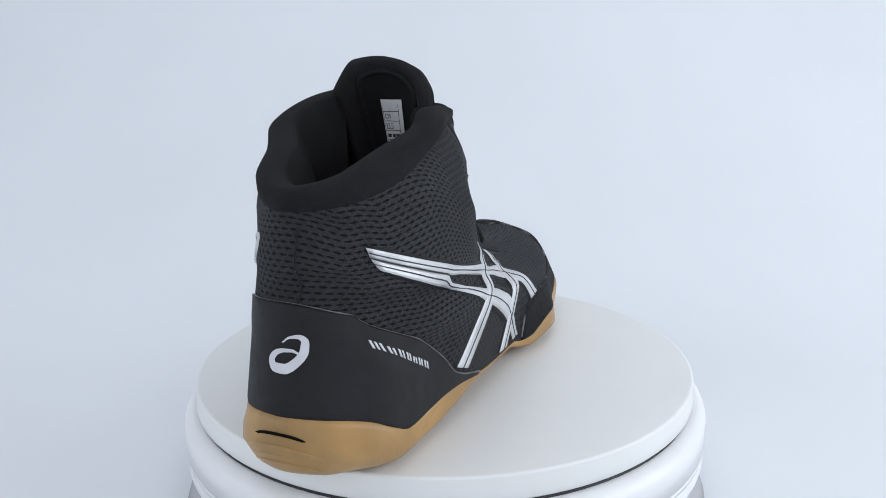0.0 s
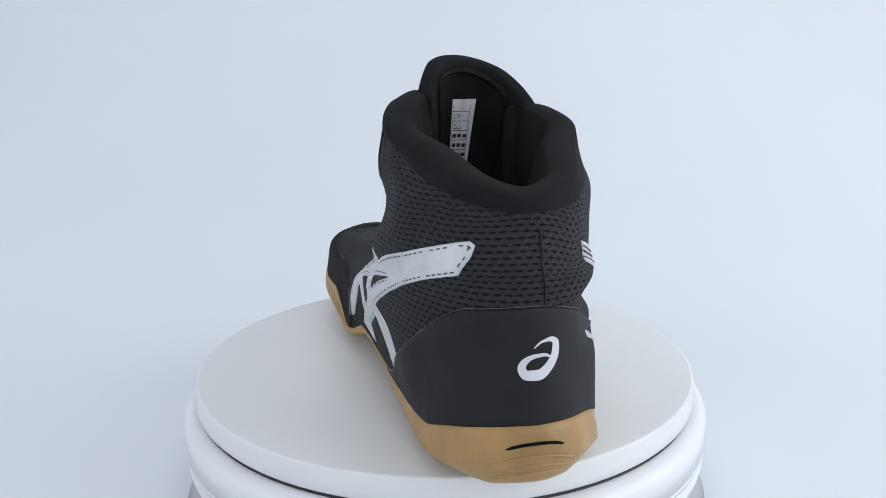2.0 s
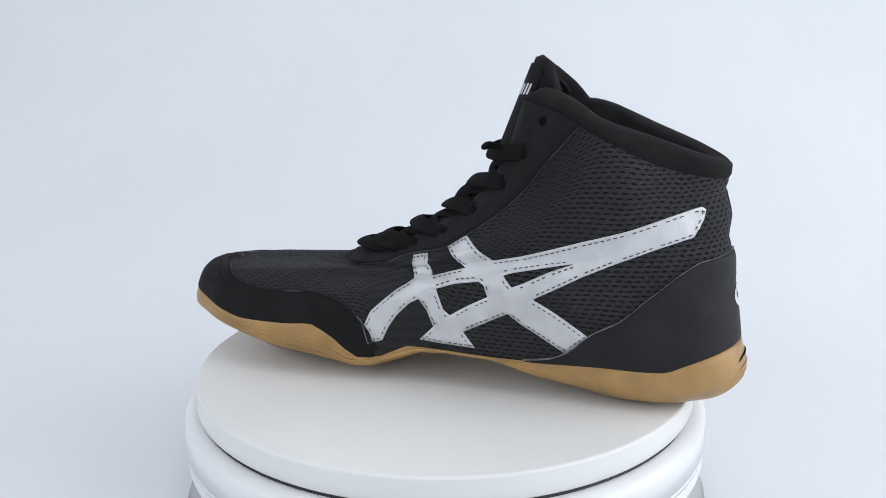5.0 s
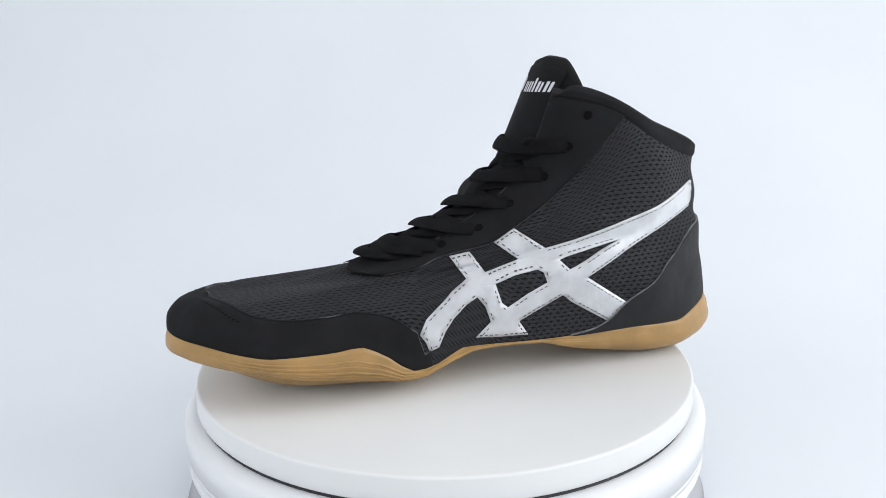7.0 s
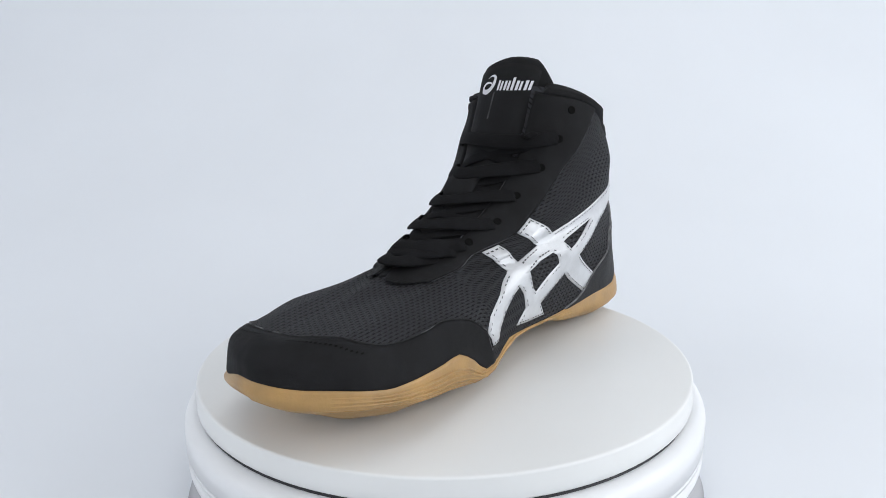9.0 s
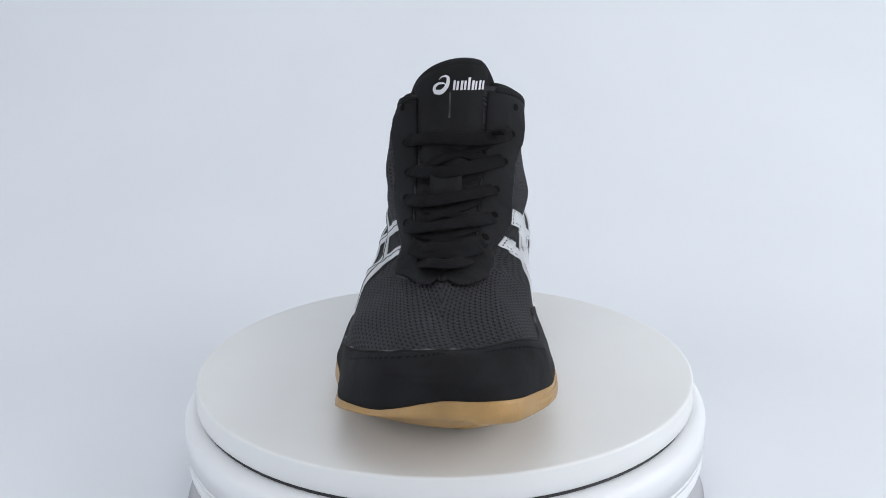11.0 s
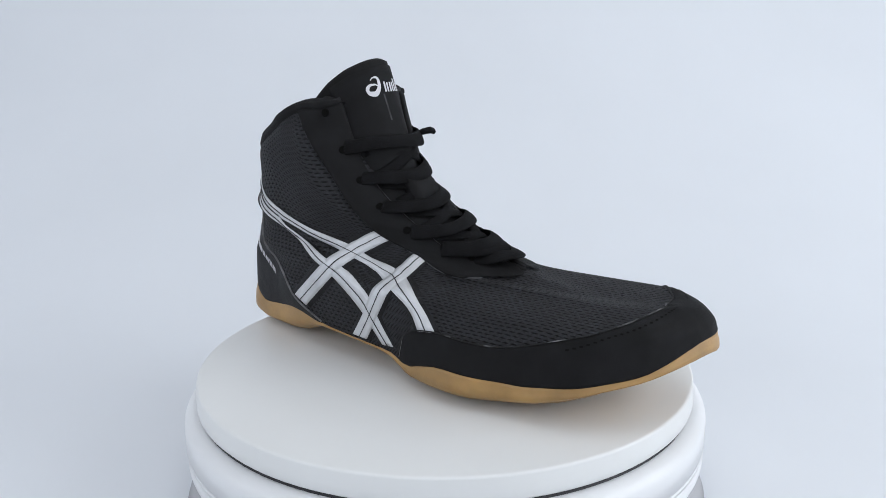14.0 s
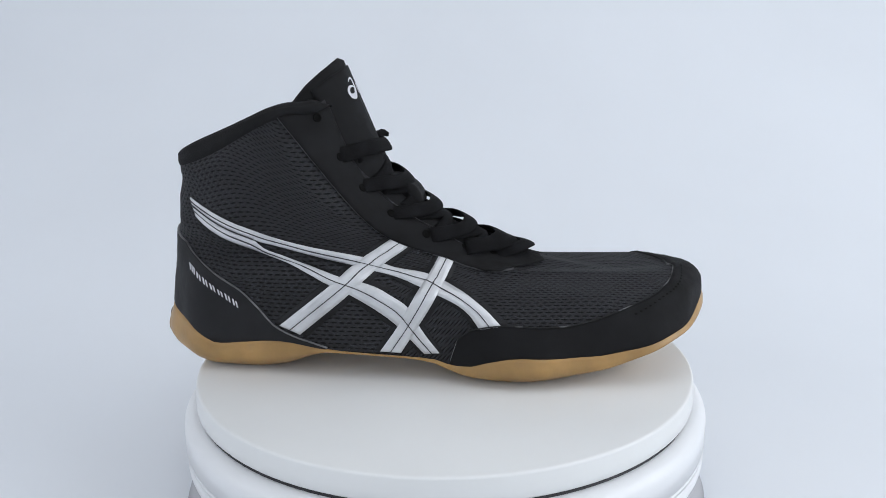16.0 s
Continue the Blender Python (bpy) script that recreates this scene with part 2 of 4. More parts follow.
# rings of the upper from the welt to the collar, mm: heel (y, z), front (y, z), then y: outer x, inner x
RINGS = [
    ((-140.6, 27.0), (129.4, 33.0), [(-130, 21.4, -20.8), (-115, 32.2, -29.9), (-95, 34.5, -33.8), (-70, 37.6, -35.6), (-40, 38.9, -37.6), (0, 37.7, -42.1), (20, 42.3, -46.5), (45, 43.9, -50.3), (70, 36.4, -52.9), (95, 31.1, -51.9), (115, 15.6, -43.9), (125, -3.4, -37.3)]),
    ((-138.4, 41.2), (129.0, 38.5), [(-130, 19.2, -17.6), (-115, 31.4, -27.9), (-95, 34.2, -36.5), (-70, 39.4, -38.0), (-40, 39.8, -41.1), (0, 39.3, -43.1), (20, 36.8, -43.7), (45, 32.0, -43.8), (70, 30.1, -45.9), (95, 19.8, -49.1), (115, 10.1, -43.2), (124, -4.0, -34.4)]),
    ((-136.4, 51.0), (120.6, 45.0), [(-125, 22.0, -20.1), (-110, 31.2, -30.0), (-90, 38.9, -36.3), (-65, 41.1, -41.5), (-40, 39.5, -42.7), (-15, 33.0, -42.1), (5, 28.2, -38.0), (20, 22.5, -33.0), (45, 14.1, -29.7), (70, 8.2, -34.9), (95, 3.0, -39.4), (110, -7.2, -32.9)]),
    ((-135.6, 62.9), (88.1, 44.5), [(-125, 19.8, -19.1), (-90, 34.2, -36.2), (-60, 37.2, -41.6), (-30, 33.3, -39.5), (0, 25.7, -34.8), (20, 20.2, -26.9), (45, 8.4, -22.5), (70, 0.3, -18.6)]),
    ((-132.7, 71.8), (49.7, 50.7), [(-120, 26.9, -21.3), (-90, 38.1, -35.8), (-60, 38.6, -38.1), (-30, 31.0, -37.1), (-12, 25.7, -36.2), (5, 18.1, -28.7), (25, 9.5, -18.5), (40, 1.5, -11.3)]),
    ((-133.2, 80.7), (6.0, 67.7), [(-118, 24.4, -22.1), (-90, 37.2, -37.3), (-60, 38.6, -41.6), (-30, 28.8, -34.5), (-10, 18.8, -22.5)]),
    ((-130.3, 92.3), (-22.5, 88.9), [(-118, 24.4, -19.9), (-90, 37.2, -37.4), (-60, 39.2, -36.0), (-42, 28.6, -29.3), (-32, 17.1, -19.0)]),
    ((-131.0, 95.5), (-37.0, 109.5), [(-118, 24.4, -18.6), (-90, 37.0, -36.3), (-65, 37.6, -38.0), (-51, 30.2, -29.5), (-43, 18.7, -20.8)]),
    ((-131.2, 102.5), (-48.5, 134.0), [(-118, 21.1, -18.7), (-100, 26.6, -26.0), (-80, 33.2, -37.1), (-65, 29.2, -32.6), (-56, 27.7, -26.6), (-51, 17.1, -21.6)]),
]
WELT_OUT = [(-140, 27.0), (-125, 22.7), (-117, 18.0), (-107, 13.9), (-75, 17.7), (-50, 14.6), (-2, 11.5), (8, 9.1), (15, 9.3), (27, 12.7), (40, 15.0), (60, 14.2), (73, 14.3), (85, 16.0), (97, 18.1), (108, 20.8), (118, 23.6), (123, 27.0), (127, 31.0), (129.4, 33.3), (132, 33.5)]
WELT_IN = [(-140, 27.0), (-122, 21.3), (-112, 18.1), (-93, 18.7), (-69, 17.8), (-45, 17.2), (-1, 18.3), (12, 12.6), (23, 10.9), (36, 19.5), (48, 25.2), (60, 24.1), (85, 24.2), (98, 26.6), (110, 29.2), (120, 31.2), (125, 32.4), (129.4, 33.3), (132, 33.5)]


def ring(k):
    """Ring k as points, from the front round the outer side to the heel and back along the inner side."""
    (by, bz), (fy, fz), rows = RINGS[k]
    a = np.linspace(0, 2 * math.pi, NT, endpoint=False)
    y = by + (fy - by) * (1 + np.cos(a)) / 2
    c = mid(y)
    ys = [by] + [r[0] for r in rows] + [fy]
    out = smooth(ys, [0] + [(r[1] - float(mid(r[0]))) ** 2 for r in rows] + [0], y)
    inn = smooth(ys, [0] + [(r[2] - float(mid(r[0]))) ** 2 for r in rows] + [0], y)
    x = np.where(a <= math.pi, c + np.sqrt(np.maximum(out, 0)), c - np.sqrt(np.maximum(inn, 0)))
    z = bz + (fz - bz) * (y - by) / (fy - by)
    if k >= 7:      # the collar stands higher towards the tongue on the inner side than on the outer
        d = np.degrees(a)
        z = z + (0.45 if k == 7 else 1.0) * (1.8 * np.exp(-((d - 302) / 24) ** 2) - 4.6 * np.exp(-((d - 34) / 20) ** 2))
    if k == 0:
        z = np.where(a <= math.pi, smooth(*zip(*WELT_OUT), np.clip(y, -140, 132)), smooth(*zip(*WELT_IN), np.clip(y, -140, 132)))
    return np.stack([x, y, z], -1)


def shell():
    keys = np.array([ring(k) for k in range(len(RINGS))])
    far = [0]
    for k in range(1, len(keys)):
        far.append(far[-1] + np.linalg.norm(keys[k] - keys[k - 1], axis=-1).mean())
    rows = np.linspace(0, far[-1], NS + 1)
    flat = keys.reshape(len(keys), -1)
    return smooth(far, flat, rows).reshape(NS + 1, NT, 3) / 1000


SHELL = shell()


def at(s, a):
    """The point of the upper at row s (0 welt to 1 collar) and angle a (0 front, 90 outer side, 180 heel, 270 inner side)."""
    i, j = np.clip(np.asarray(s, float), 0, 1) * NS, (np.asarray(a, float) / 360 % 1) * NT
    i0, j0 = np.minimum(i.astype(int), NS - 1), j.astype(int) % NT
    p, q = (i - i0)[..., None], (j - np.floor(j))[..., None]
    j1 = (j0 + 1) % NT
    return (SHELL[i0, j0] * (1 - q) + SHELL[i0, j1] * q) * (1 - p) + (SHELL[i0 + 1, j0] * (1 - q) + SHELL[i0 + 1, j1] * q) * p


def normal(s, a):
    ds, da = 0.008, 1.5
    u = at(np.clip(np.asarray(s) + ds, 0, 1), a) - at(np.clip(np.asarray(s) - ds, 0, 1), a)
    w = at(s, np.asarray(a) + da) - at(s, np.asarray(a) - da)
    n = np.cross(u, w)
    return n / np.maximum(np.linalg.norm(n, axis=-1, keepdims=True), 1e-9)


def spot(y, z, side):
    """Row and angle of the place (y, z), in mm, on the outer (+1) or inner (-1) side."""
    js = np.arange(1, NT // 2) if side > 0 else np.arange(NT // 2 + 1, NT)
    g = SHELL[:, js, 1:] * 1000
    d = (g[..., 0] - y) ** 2 + (g[..., 1] - z) ** 2
    i, j = np.unravel_index(d.argmin(), d.shape)
    s, a = i / NS, js[j] * 360 / NT
    for _ in range(6):
        p = at(s, a)[1:] * 1000
        es, ea = 0.004, 0.6
        s2 = s + es if s + es <= 1 else s - es
        m = np.stack([(at(s2, a)[1:] * 1000 - p) / (s2 - s), (at(s, a + ea)[1:] * 1000 - p) / ea], -1)
        if abs(np.linalg.det(m)) < 1e-6:
            break
        step = np.linalg.solve(m, np.array([y, z]) - p)
        s, a = float(np.clip(s + np.clip(step[0], -.03, .03), 0, 1)), float(a + np.clip(step[1], -4, 4))
    return s, a


def knit_uv(grid):
    """Metres round and up the upper for every point of the grid, with the seam's column twice."""
    g = np.concatenate([grid, grid[:, :1]], 1)
    step = np.diff(g[..., :2], axis=1)
    heel = g[:, :-1, 1] < -0.100                      # the rows bend round the heel; ahead of it they run straight along the foot
    step = np.where(heel, np.linalg.norm(step, axis=-1), np.abs(step[..., 1]))
    roundabout = np.concatenate([np.zeros((len(g), 1)), np.cumsum(step, 1)], 1)
    roundabout = roundabout - roundabout[:, NT // 2:NT // 2 + 1]
    u = roundabout
    up = np.concatenate([np.zeros((1, g.shape[1])), np.cumsum(np.linalg.norm(np.diff(g[..., ::2], axis=0), axis=-1), 0)], 0)
    fore = np.clip((g[..., 1] + 0.02) / 0.04, 0, 1)    # over the forefoot the rows run straight along the foot
    across = g[..., 2] - np.abs(g[..., 0] - mid(g[..., 1] * 1000) / 1000)
    return np.stack([u, (up + g[:1, :, 2]) * (1 - fore) + across * fore], -1)


SHOE = tagged(new("wrestling_shoe"), "black high-top wrestling shoe, silver stripes, tan gum sole, on the turntable", "shoe")


def sheet(rows, thick, edge=0.45):
    """A piece lying on the upper: rows of (s, a), raised by thick metres, with soft lower edges and a skirt down to the upper."""
    rows = np.asarray(rows, float)
    s, a = rows[..., 0], rows[..., 1]
    p, n = at(s, a), normal(s, a)
    h = np.full(s.shape, thick)
    h[0], h[-1], h[:, 0], h[:, -1] = thick * edge, thick * edge, thick * edge, thick * edge
    top = p + n * h[..., None]
    low = p - n * 0.0006
    bm = bmesh.new()
    v = grid_into(bm, top)
    loop = [(0, j) for j in range(s.shape[1])] + [(i, s.shape[1] - 1) for i in range(1, s.shape[0])]
    loop += [(s.shape[0] - 1, j) for j in range(s.shape[1] - 2, -1, -1)] + [(i, 0) for i in range(s.shape[0] - 2, 0, -1)]
    down = [bm.verts.new(low[i, j]) for i, j in loop]
    for k in range(len(loop)):
        q = (k + 1) % len(loop)
        bm.faces.new((v[loop[k][0]][loop[k][1]], v[loop[q][0]][loop[q][1]], down[q], down[k]))
    return bm


def along(line, n, curve=True):
    """n even steps along a line of points."""
    line = np.asarray(line, float)
    far = np.concatenate([[0], np.cumsum(np.linalg.norm(np.diff(line, axis=0), axis=1))])
    x = np.linspace(0, far[-1], n)
    return smooth(far, line, x) if curve and len(line) > 2 else np.stack([np.interp(x, far, line[:, k]) for k in range(line.shape[1])], -1)


def ribbon(one, two, side, n=40, m=5, grow=0.0):
    """Rows of (s, a) for a band between two lines of (y, z) in mm on one side of the upper."""
    one, two = along(one, n), along(two, n)
    rows = []
    for k in range(m):
        f = -grow + (1 + 2 * grow) * k / (m - 1)
        rows.append([spot(*(one[i] * (1 - f) + two[i] * f), side) for i in range(n)])
    return rows


def cut(outline, holes, thick, step=(0.014, 2.6), edge=0.5):
    """A piece of free outline, given as (s, a), lying on the upper."""
    from_a, from_s = 1 / step[1], 1 / step[0]
    loops = [np.asarray(l, float) for l in (outline, *holes)]

    def inside(p, l):
        x, y = p
        hit = False
        for (x0, y0), (x1, y1) in zip(l, np.roll(l, -1, 0)):
            if (y0 > y) != (y1 > y) and x < (x1 - x0) * (y - y0) / (y1 - y0) + x0:
                hit = not hit
        return hit

    flat = [np.stack([l[:, 1] * from_a, l[:, 0] * from_s], -1) for l in loops]
    verts, edges = [], []
    for l in flat:
        k = len(verts)
        verts += [Vector(p) for p in l]
        edges += [(k + i, k + (i + 1) % len(l)) for i in range(len(l))]
    rim = len(verts)
    lo, hi = flat[0].min(0), flat[0].max(0)
    shore = np.concatenate(flat)
    for x in np.arange(lo[0], hi[0], 0.8):
        for y in np.arange(lo[1], hi[1], 0.8):
            if inside((x, y), flat[0]) and not any(inside((x, y), l) for l in flat[1:]) and np.hypot(*(shore - (x, y)).T).min() > 0.35:
                verts.append(Vector((x, y)))
    vs, _, fs, *_ = geometry.delaunay_2d_cdt(verts, edges, [], 0, 1e-6)
    keep = []
    for f in fs:
        c = sum((vs[i] for i in f), Vector((0, 0))) / len(f)
        if inside(c, flat[0]) and not any(inside(c, l) for l in flat[1:]):
            keep.append(f)
    q = np.array([(v.y / from_s, v.x / from_a) for v in vs])
    p, n = at(q[:, 0], q[:, 1]), normal(q[:, 0], q[:, 1])
    count = {}
    for f in keep:
        for i in range(len(f)):
            e = tuple(sorted((f[i], f[(i + 1) % len(f)])))
            count[e] = count.get(e, 0) + 1
    border = {i for e, c in count.items() if c == 1 for i in e}
    bm = bmesh.new()
    top = [bm.verts.new(p[i] + n[i] * thick * (edge if i in border else 1)) for i in range(len(vs))]
    for f in keep:
        bm.faces.new([top[i] for i in f])
    low = {i: bm.verts.new(p[i] - n[i] * 0.0006) for i in border}
    for (i, j), c in count.items():
        if c == 1:
            bm.faces.new((top[i], top[j], low[j], low[i]))
    bmesh.ops.delete(bm, geom=[v for v in bm.verts if not v.link_faces], context="VERTS")
    return bm


def spots(line, side, n=0, closed=False, curve=False):
    line = list(line) + ([line[0]] if closed else [])
    pts = along(line, n, curve) if n else line
    got = [spot(y, z, side) for y, z in pts]
    return got[:-1] if closed else got


def front_row(y):
    """The row whose front end lies at y mm."""
    return float(np.interp(-y, -SHELL[:, 0, 1] * 1000, np.arange(NS + 1) / NS))


def heel_row(z):
    return float(np.interp(z, SHELL[:, NT // 2, 2] * 1000, np.arange(NS + 1) / NS))


def tube(points, width, height, ups, steps=8):
    """A flattened cord along points; ups are the directions of its flat side."""
    bm = bmesh.new()
    pts = [Vector(p) for p in points]
    rings = []
    for k, p in enumerate(pts):
        d = (pts[min(k + 1, len(pts) - 1)] - pts[max(k - 1, 0)]).normalized()
        up = Vector(ups[k])
        up = (up - d * up.dot(d)).normalized()
        w = d.cross(up)
        rings.append([p + w * math.cos(2 * math.pi * i / steps) * width / 2 + up * math.sin(2 * math.pi * i / steps) * height / 2 for i in range(steps)])
    v = grid_into(bm, rings, closed=True)
    bm.faces.new(v[0])
    bm.faces.new(v[-1])
    return bm


def upper():
    bm = bmesh.new()
    uvs = knit_uv(SHELL)
    grid_into(bm, SHELL, closed=True, uvs=uvs)
    part("upper", bm, MESH, SHOE, "black air mesh")
    # lining, 6 mm inside
    rows = np.linspace(0.10, 1.0, 24)
    a = np.linspace(34, 326, 110)
    pts = np.array([at(np.full(110, s), a) - normal(np.full(110, min(s, 0.98)), a) * 0.0055 for s in rows])
    bm = bmesh.new()
    v = grid_into(bm, pts)
    bm.faces.new(v[0])
    part("lining", bm, LINING, SHOE, "dark soft lining")


COUNTER_OUT = [(-50.6, 15.6), (-57.6, 17.7), (-64.5, 19.7), (-75.4, 24.8), (-82.5, 32.3), (-97.3, 44.7), (-121.4, 58.6), (-123.3, 61.3)]
COUNTER_IN = [(-124.7, 64.7), (-117.0, 59.9), (-109.1, 53.0), (-101.0, 45.6), (-96.0, 41.0), (-83.7, 33.3), (-73.7, 23.9), (-65.6, 20.0), (-54.5, 18.1)]
GUARD_OUT = [(7.6, 11.3), (8.8, 18.5), (12.0, 22.8), (18.2, 27.0), (29.2, 28.7), (46.1, 28.3), (59.1, 28.4), (71.2, 30.5), (84.5, 34.2), (97.9, 37.8), (107.2, 41.6)]
GUARD_IN = [(16.7, 11.7), (15.5, 19.4), (20.4, 27.1), (26.2, 31.8), (33.1, 36.3), (43.0, 38.7), (50.1, 39.5), (60.3, 38.6), (72.5, 38.6), (85.7, 40.2), (95.6, 43.3), (103.4, 46.1)]


def overlays():
    # heel counter
    line = spots(COUNTER_OUT, 1) + [(heel_row(66.8), 180)] + spots(COUNTER_IN, -1)
    aa, ss = [p[1] for p in line], [p[0] for p in line]
    cols = np.linspace(aa[0], aa[-1], 90)
    tops = np.maximum(smooth(aa, ss, cols), 0.004)
    counter = part("heel_counter", sheet([[(f * t, c) for c, t in zip(cols, tops)] for f in np.linspace(0, 1, 22)], 0.0009), SUEDE, SHOE, "smooth black heel panel")
    rows = [[(t + d, c) for c, t in zip(cols, tops)] for d in (-0.0013, 0.0, 0.0013)]
    part("counter_edge", sheet(rows, 0.00105, 0.8), PALE_EDGE, counter, "pale raw edge")
    # toe guard
    out = spots(GUARD_OUT, 1)
    inn = [(s, a - 360) for s, a in spots(GUARD_IN, -1)]
    line = sorted(inn + [(front_row(112), 0.0)] + out, key=lambda p: p[1])
    aa, ss = [], []
    for s, a in line:
        if not aa or a > aa[-1] + 0.2:
            aa.append(a), ss.append(s)
    cols = np.linspace(aa[0], aa[-1], 130)
    tops = np.maximum(smooth(aa, ss, cols), 0.004)
    guard = part("toe_guard", sheet([[(f * t, c) for c, t in zip(cols, tops)] for f in np.linspace(0, 1, 16)], 0.0009), NUBUCK, SHOE, "smooth black toe panel")
    bm = bmesh.new()
    for c in np.concatenate([np.arange(-40, -14, 1.5), np.arange(12, 44, 1.5)]):
        t = float(np.interp(c, cols, tops)) - 0.028
        for u in (t,):
            s2, a2 = np.array([[u, u], [u + 0.004, u + 0.004]]), np.array([[c, c + 0.8], [c, c + 0.8]])
            grid_into(bm, at(s2, a2) + normal(s2, a2) * 0.00105)
    part("stitching", bm, BLACK, guard, "row of black stitches")
    rows = [[(t + d, c) for c, t in zip(cols, tops)] for d in (-0.001, 0.0, 0.0015)]
    part("guard_edge", sheet(rows, 0.00095, 0.8), SCUFF, guard, "pale worn edge")
    return counter


STAY_OUT = [(-71.3, 122.9), (-62.1, 112.5), (-54.6, 102.5), (-45.4, 89.5), (-34.4, 76.4), (-24.4, 67.3), (-14.2, 61.4), (-4.0, 57.5), (6.4, 53.9), (17.1, 50.5), (27.1, 48.7), (35.1, 49.0)]
STAY_IN = [(-76.5, 120.0), (-65.4, 107.2), (-53.8, 93.1), (-43.6, 83.2), (-33.4, 75.4), (-23.1, 68.6), (-15.0, 63.8), (-2.1, 59.9), (7.7, 56.8), (17.9, 52.5), (26.7, 50.6), (34.7, 49.3)]
EYES_OUT = [(-54.0, 121.6), (-45.2, 103.2), (-35.4, 88.4), (-22.3, 76.3), (-6.1, 66.3), (12.0, 59.3), (25.0, 55.1)]
EYES_IN = [(-61.2, 121.1), (-53.1, 107.1), (-42.8, 93.2), (-27.6, 80.3), (-12.5, 69.4), (4.6, 61.7), (19.5, 56.8)]


def throat(s, side):
    """The angle at which the eyestay's inner edge runs, 15 to 18 mm from the middle."""
    gap = 0.0140 + 0.0105 * (s - 0.5)
    a = np.linspace(0, 60, 241) * (1 if side > 0 else -1)
    x = np.abs(at(np.full(241, s), a)[:, 0] - at(s, 0.0)[0])
    k = int(np.argmax(x > gap))
    return float(a[k] if side > 0 else a[k] + 360)


def eyestays():
    low = front_row(50)
    for side, line in ((1, STAY_OUT), (-1, STAY_IN)):
        edge = spots(line, side, 40, curve=True)
        end = 0.0 if side > 0 else 360.0
        foot = [(front_row(47), end + side * 9), (front_row(48), end)]
        inner = [(front_row(40), end)] + [(s, throat(s, side)) for s in np.linspace(front_row(37), 0.988, 26)]
        rim = [(0.988, a) for a in np.linspace(inner[-1][1], edge[0][1], 8)[1:]]
        outline = edge + foot + inner + rim
        stay = part("eyestay", cut(outline, [], 0.0015), NUBUCK, SHOE, "smooth black lace panel")
        lip = [(s, throat(s, side)) for s in np.linspace(front_row(30), 0.80, 60)]
        part("raw_edge", sheet([[(s, a + d) for s, a in lip] for d in (-0.3, 0.0, 0.3)], 0.0016, 0.8), EDGE, stay, "pale worn cut edge")
        part("stay_seam", sheet([[(s + d, a) for s, a in edge] for d in (-0.003, 0, 0.003)], 0.0010), THREAD, stay, "stitched seam")
        for y, z in (EYES_OUT if side > 0 else EYES_IN):
            s, a = spot(y, z, side)
            p, n = Vector(at(s, a)), Vector(normal(s, a))
            bm = bmesh.new()
            m = Matrix.Translation(p + n * 0.0014) @ n.to_track_quat("Z", "Y").to_matrix().to_4x4()
            prof = arc(0.0016, 0, 0.0005, 180, 0, 4)
            grid_into(bm, [[m @ Vector((r * math.cos(t), r * math.sin(t), h)) for t in np.linspace(0, 2 * math.pi, 16, endpoint=False)] for r, h in prof], closed=True)
            bmesh.ops.create_circle(bm, cap_ends=True, segments=16, radius=0.0012, matrix=m @ Matrix.Translation((0, 0, 0.0002)))
            part("eyelet", bm, BLACK, stay, "punched lace hole")


def throat_panel():
    # the tongue's lower part, seen between the lace panels
    rows = []
    for s in np.linspace(front_row(36), front_row(-24), 24):
        w0, w1 = throat(s, 1) + 1.5, throat(s, -1) - 361.5
        rows.append([(s, w0 + (w1 - w0) * f) for f in np.linspace(0, 1, 15)])
    part("tongue_base", sheet(rows, 0.0006), LINING, SHOE, "dark tongue fabric")


